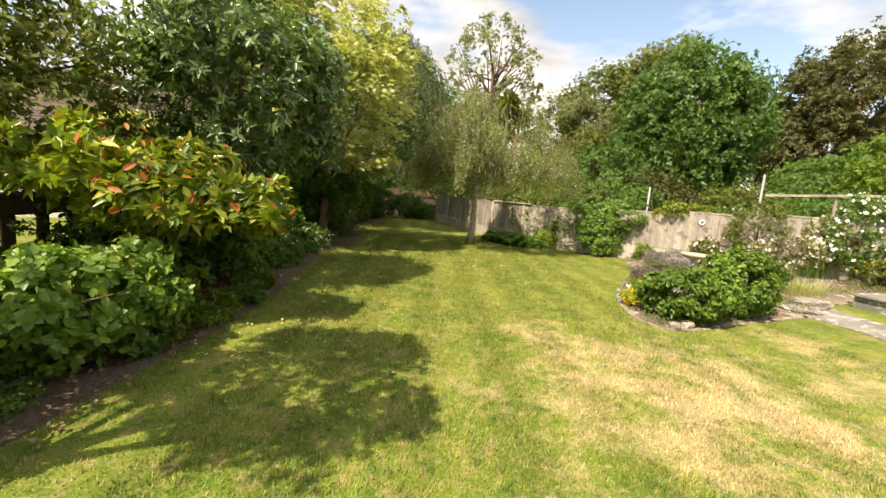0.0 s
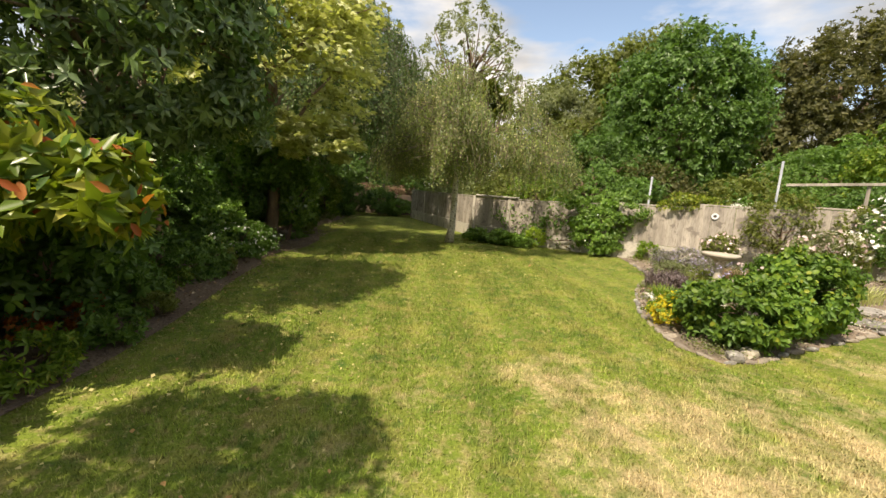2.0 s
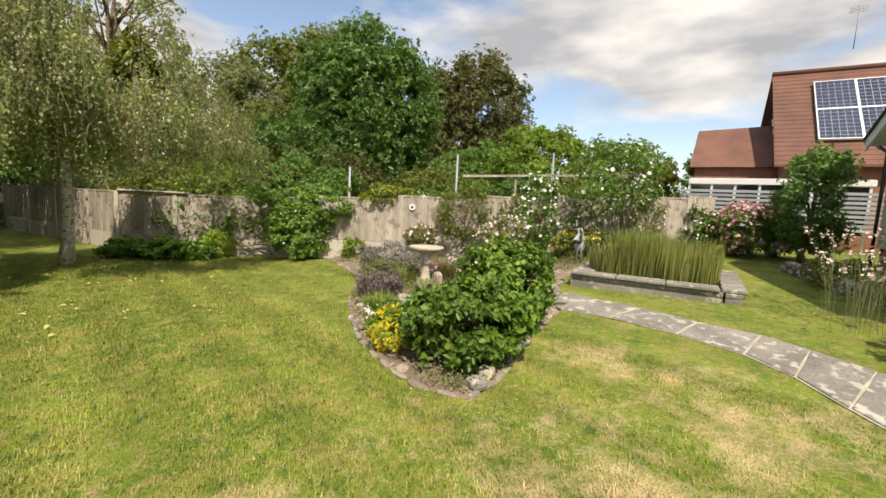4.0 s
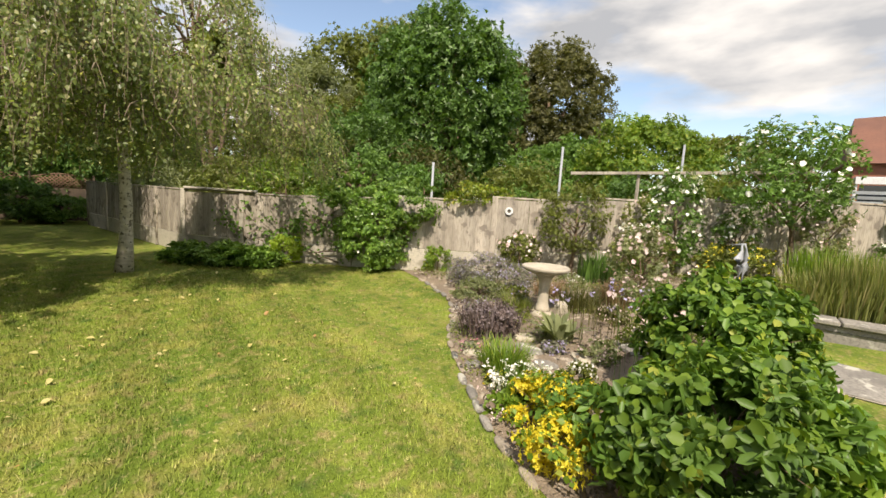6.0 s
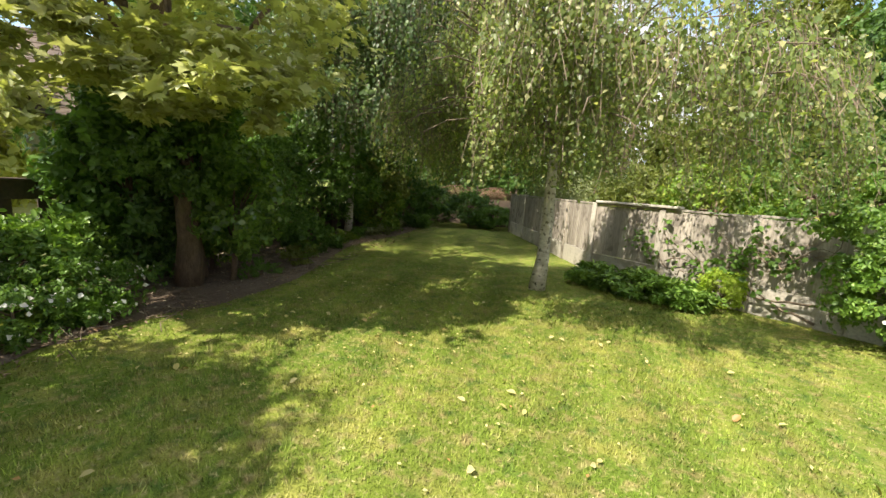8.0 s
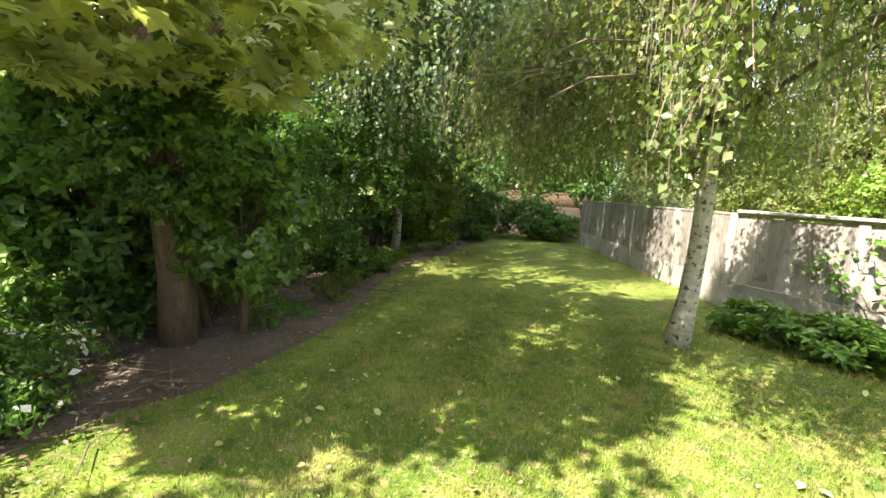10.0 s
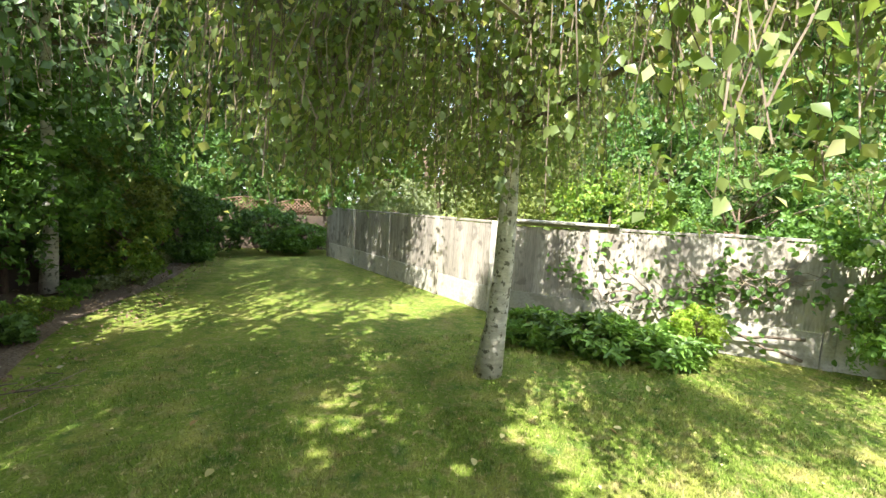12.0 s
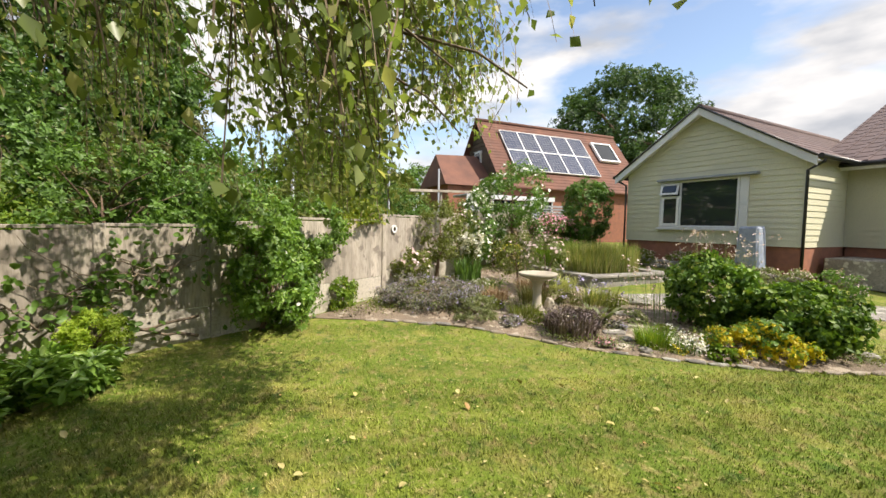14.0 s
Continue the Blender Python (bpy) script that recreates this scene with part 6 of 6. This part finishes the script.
# ---- terrace by the bungalow ----
def terrace():
    m = BG_M @ Matrix.Translation((-3.6, -3.4, 0))
    t = tagged(boxed("terrace", STONE, None, -2.6, 3.45, -3.6, 2.6, 0.2, 0.86, 0.02, m), "raised stone-paved terrace beside the bungalow", "terrace", kind="structure")
    # chair
    chair = empty("garden_chair", (0, 0, 0), "light folding garden chair on the terrace", "chair")
    chair.matrix_world = m @ Matrix.Translation((2.0, 1.3, 0.9)) @ Matrix.Rotation(radians(70), 4, "Z")
    for k in range(6):
        boxed("slat", WHITE, chair, -0.24, 0.24, -0.22 + k * 0.08, -0.16 + k * 0.08, 0.43, 0.45, 0.003)
    bm = bmesh.new()
    box(bm, -0.23, 0.23, -0.012, 0.012, 0, 0.55, 0.01, Matrix.Translation((0, 0.26, 0.45)) @ Matrix.Rotation(radians(-14), 4, "X"))
    part("backrest", bm, WHITE, chair, "pale slung backrest")
    for sx in (-0.24, 0.24):
        for y0, y1 in ((-0.24, 0.28), (0.26, -0.2)):
            bm = bmesh.new()
            tube(bm, [(sx, y0, 0.0), (sx, y1, 0.45)], [0.014, 0.014], 6)
            part("leg", bm, GREY, chair)
    table = empty("garden_table", (0, 0, 0), "slim dark garden table on the terrace", "table")
    table.matrix_world = m @ Matrix.Translation((1.1, 1.5, 0.9))
    boxed("tabletop", GREY, table, -0.6, 0.45, -0.4, 0.4, 0.70, 0.735, 0.006)
    for sx in (-0.55, 0.4):
        for sy in (-0.35, 0.35):
            boxed("leg", GREY, table, sx - 0.02, sx + 0.02, sy - 0.02, sy + 0.02, 0, 0.698, 0.003)
    cover = empty("covered_barbecue", (0, 0, 0), "barbecue under a faded grey-blue cover", "barbecue")
    cover.matrix_world = BG_M @ Matrix.Translation((0.75, 0.55, 0.45))
    bm = bmesh.new()
    vs = box(bm, -0.28, 0.28, -0.2, 0.2, 0.0, 1.12, 0.05)
    for v in bm.verts:
        v.co.x *= 1.0 - 0.25 * v.co.z
        v.co += 0.02 * noise.noise_vector(v.co * 5)
    part("cover", bm, solid("blue_grey_cloth", (0.30, 0.35, 0.45), (0.4, 0.45, 0.54), 4, 0.9, 0.4, 12), cover)
    # low wall in front of the beds by the house
    boxed_wall = tagged(new("low_wall"), "low dry-stone wall in front of the bungalow's beds", "wall", kind="structure")
    me = [stone_mesh(90 + k, 0.15, 0.09, 0.07, STONE, "wall_stone") for k in range(6)]
    rng = random.Random(4)
    a, b = Vector((11.6, 4.4, 0)), Vector((7.4, 1.9, 0))
    for lay in range(2):
        for i in range(17):
            p = a.lerp(b, (i + 0.5 * lay) / 17)
            ob = new("wall_stone", rng.choice(me))
            ob.matrix_world = pose(p.x, p.y, ground_z(p.x, p.y) + 0.05 + lay * 0.12, 0, 0, 31 + rng.uniform(-5, 5))
            ob.parent = boxed_wall


terrace()


# ---- on the lawn: leaves, daisies, grass ----
def in_poly(x, y, poly):
    c = np.zeros(len(x), bool)
    for (x0, y0), (x1, y1) in zip(poly, poly[1:] + poly[:1]):
        c ^= ((y0 > y) != (y1 > y)) & (x < (x1 - x0) * (y - y0) / (y1 - y0 + 1e-12) + x0)
    return c


def on_lawn(x, y):
    path = [a for a, b in ROWS_PATH] + [b for a, b in ROWS_PATH][::-1]
    bed = BED + [(10.8, 7.6), (12.4, 6.4), (5.8, 12.1)]
    ok = ~in_poly(x, y, bed) & ~in_poly(x, y, path)
    ok &= x > np.array([lawn_edge(b) for b in y])
    fx = np.interp(y, [p[1] for p in FENCE[::-1]], [p[0] for p in FENCE[::-1]])
    return ok & ((y < 6.2) | (x < fx - 0.1)) & ~((x > 7.3) & (x < 10.9) & (y > 4.3) & (y < 7.6))


def litter():
    rng = np.random.default_rng(31)
    dry = leafy("fallen_leaf", (0.42, 0.36, 0.12), (0.6, 0.52, 0.24), (0.38, 0.22, 0.08), 0.15, glow=0.1)
    n = 640
    x = rng.uniform(-2.4, 4.5, n)
    y = np.concatenate([rng.uniform(4, 14.5, n // 2), rng.normal(11.2, 1.3, n - n // 2)])
    keep = on_lawn(x, y) & ((x < 0.3) | (y > 7.5))
    x, y = x[keep], y[keep]
    p = np.stack([x, y, [ground_z(a, b) + 0.032 for a, b in zip(x, y)]], 1)
    top = tagged(new("fallen_leaves"), "small yellow fallen leaves scattered over the lawn", "leaves", kind="stuff")
    leaf_mesh("leaves", p, rng.normal(size=p.shape) * 0.25 + [0, 0, 1], 0.026, dry, top, long=1.3, rng=rng)
    x = np.concatenate([rng.uniform(-1.9, 3.6, 90), rng.uniform(-2.2, -0.2, 170)])
    y = np.concatenate([rng.uniform(7.5, 13.5, 90), rng.uniform(3.4, 8.5, 170)])
    keep = on_lawn(x, y)
    p = np.stack([x, y, np.full(len(x), 0.036)], 1)[keep]
    big = np.arange(len(p)) < 85
    leaf_mesh("large_leaves", p[big], rng.normal(size=(big.sum(), 3)) * 0.3 + [0, 0, 1], 0.062, dry, top, long=1.5, rng=rng)
    leaf_mesh("leaves", p[~big], rng.normal(size=((~big).sum(), 3)) * 0.3 + [0, 0, 1], 0.036, dry, top, long=1.4, rng=rng)
    n = 5200
    x, y = rng.uniform(-5, -2.2, n), rng.uniform(0, 22, n)
    top = tagged(new("leaf_litter"), "dry brown leaves and twigs on the border's soil", "leaves", kind="stuff")
    brown = leafy("brown_leaf", (0.16, 0.09, 0.05), (0.34, 0.24, 0.15), (0.5, 0.42, 0.3), 0.1, glow=0.05)
    p = np.stack([x, y, np.full(n, 0.045)], 1)
    leaf_mesh("leaves", p, rng.normal(size=p.shape) * 0.35 + [0, 0, 1], 0.05, brown, top, long=1.8, rng=rng)
    bm = bmesh.new()
    r = random.Random(6)
    for i in range(260):
        a = Vector((r.uniform(-4.2, -2.2), r.uniform(9.5, 14.5), 0.05))
        d = Vector((r.uniform(-1, 1), r.uniform(-1, 1), r.uniform(0, 0.12))).normalized() * r.uniform(0.15, 0.5)
        tube(bm, [a, a + d], [0.006, 0.003], 4)
    part("fallen_twigs", bm, TWIG, top, "pale dry twigs")["kind"] = "stuff"


litter()


def grass():
    rng = np.random.default_rng(41)
    n = 430000
    # denser where the walk passes near
    x = np.concatenate([rng.uniform(-2.5, 5.4, n // 2), rng.uniform(-1.6, 3.4, n // 2)])
    y = np.concatenate([rng.uniform(-0.5, 15.0, n // 2), rng.uniform(0.6, 13.2, n // 2)])
    ok = on_lawn(x, y)
    x, y = x[ok], y[ok]
    n = len(x)
    z = np.where(x < 3.9, 0.0, 0.072 * np.maximum(0, x - 4.5))
    a = rng.uniform(0, 2 * math.pi, n)
    h = rng.uniform(0.012, 0.034, n) * (1 + 0.5 * (np.sin(x * 23.1 + 3 * np.sin(y * 7)) * np.sin(y * 19.7 + 3 * np.sin(x * 9)) > 0.25))
    l = rng.uniform(0.2, 1.0, n) * h
    w = rng.uniform(0.002, 0.0042, n)
    b = np.stack([x, y, z], 1)
    s = np.stack([-np.sin(a), np.cos(a), np.zeros(n)], 1) * w[:, None]
    t = b + np.stack([np.cos(a) * l, np.sin(a) * l, h], 1)
    v = np.stack([b + s, b - s, t], 1).reshape(-1, 3)
    f = np.arange(n * 3).reshape(-1, 3)
    g = arrays("grass", v, f, BLADE)
    tagged(g, "short mown grass, green and straw-coloured", "grass", kind="stuff")


grass()


def wall_climber():
    """A thin climber trained over the fence: dark stems and scattered leaves."""
    rng = np.random.default_rng(55)
    top = empty("trained_climber", (3.6, 14.6, 0), "thin climber with dark stems trained flat against the fence", "climber")
    a, b = np.array([3.0, 15.3]), np.array([5.0, 13.2])
    d = (b - a) / np.linalg.norm(b - a)
    out = np.array([-0.70, -0.71])
    P = []
    for i in range(20):
        bm = bmesh.new()
        u, z = (rng.uniform(0.2, 2.8), rng.uniform(0.35, 0.9)) if i > 1 else (2.75, 0.1 + 0.25 * i)
        du = (1 if i % 2 else -1) if i > 1 else -1
        pts = []
        for k in range(9):
            q = a + d * u + out * (0.07 + 0.03 * math.sin(k + i))
            pts.append((q[0] - 3.6, q[1] - 14.6, z))
            u += du * rng.uniform(0.02, 0.14) * (2.0 if i < 2 else 1.0)
            z += rng.uniform(-0.05, 0.13) * (0.8 if i < 2 else 1.0)
            u, z = min(2.85, max(0.05, u)), min(1.42, max(0.08, z))
        tube(bm, pts, [(0.020 if i < 2 else 0.010) * (1 - k / 12) for k in range(9)], 5)
        part("stem", bm, TWIG, top, "dark bare stem")
        for k in rng.integers(1, 9, 5):
            q = np.array(pts[k]) + rng.normal(size=3) * [0.06, 0.06, 0.1]
            for _ in range(int(rng.uniform(3, 7))):
                P.append(q + rng.normal(size=3) * [0.06, 0.06, 0.08])
    P = np.array(P)
    P[:, :2] += out * 0.05
    leaf_mesh("foliage", P, rng.normal(size=P.shape) + [-0.8, -0.8, 0.6], 0.085, L_MID, top, rng=rng, long=1.4)


wall_climber()
plant("rambling_rose", 133, (9.5, 8.75, 0.35), (9.5, 8.85, 1.35), (0.75, 0.5, 0.95), 8000, 0.05, L_MID, "rose bush with creamy white blooms against the fence", "shrub", 0.03, 50, 0.26, extra=((0.03, 0.08, F_WHITE, "blossom"),))

for i, (x, y, rx, h) in enumerate(((7.2, 2.75, 0.7, 0.5), (6.5, 2.3, 0.6, 0.55), (10.6, 3.75, 0.6, 0.45))):
    plant("daisy_bush", 140 + i, (x, y, ground_z(x, y)), (x, y, ground_z(x, y) + h * 0.5), (rx, 0.42, h * 0.55), 3800, 0.04, (L_GREYGREEN, L_MID, L_OLIVE)[i], "low loose bush in the bed by the bungalow", "shrub", 0.02, 40, 0.25, extra=((0.05, 0.04, F_PALEPINK, "blossom"),))
blades("gaura", 145, (8.3, 3.3, 0.28), (1.0, 0.45), 150, 1.2, 0.005, L_GREYGREEN, "cloud of pale pink flowers on thin tall stems", "perennial", 0.25, (90, 0.05, F_PALEPINK, "blossom"))

for i, (x, y, rx, h, m) in enumerate(((9.15, 9.2, 0.6, 1.5, L_OLIVE), (10.4, 8.15, 0.7, 1.3, L_MID), (11.7, 7.15, 0.7, 1.5, L_GREYGREEN), (12.7, 6.25, 0.5, 1.2, L_MID), (7.3, 10.55, 0.4, 0.8, L_OLIVE))):
    plant("wall_shrub", 150 + i, (x, y, ground_z(x, y)), (x, y, ground_z(x, y) + h * 0.52), (rx, 0.4, h * 0.5), 3600, 0.048, m, "loose flowering shrub against the fence", "shrub", 0.03, 45, 0.27, group="shrubs against the fence", extra=((0.03, 0.06, (F_PALEPINK, F_WHITE)[i % 2], "blossom"),))
plant("rose_bush", 156, (7.0, 8.0, 0.18), (7.0, 8.1, 0.8), (0.6, 0.4, 0.55), 2600, 0.045, L_GREYGREEN, "airy rose bush with many pale pink blooms", "shrub", 0.02, 45, 0.27, extra=((0.06, 0.06, F_PALEPINK, "blossom"),))
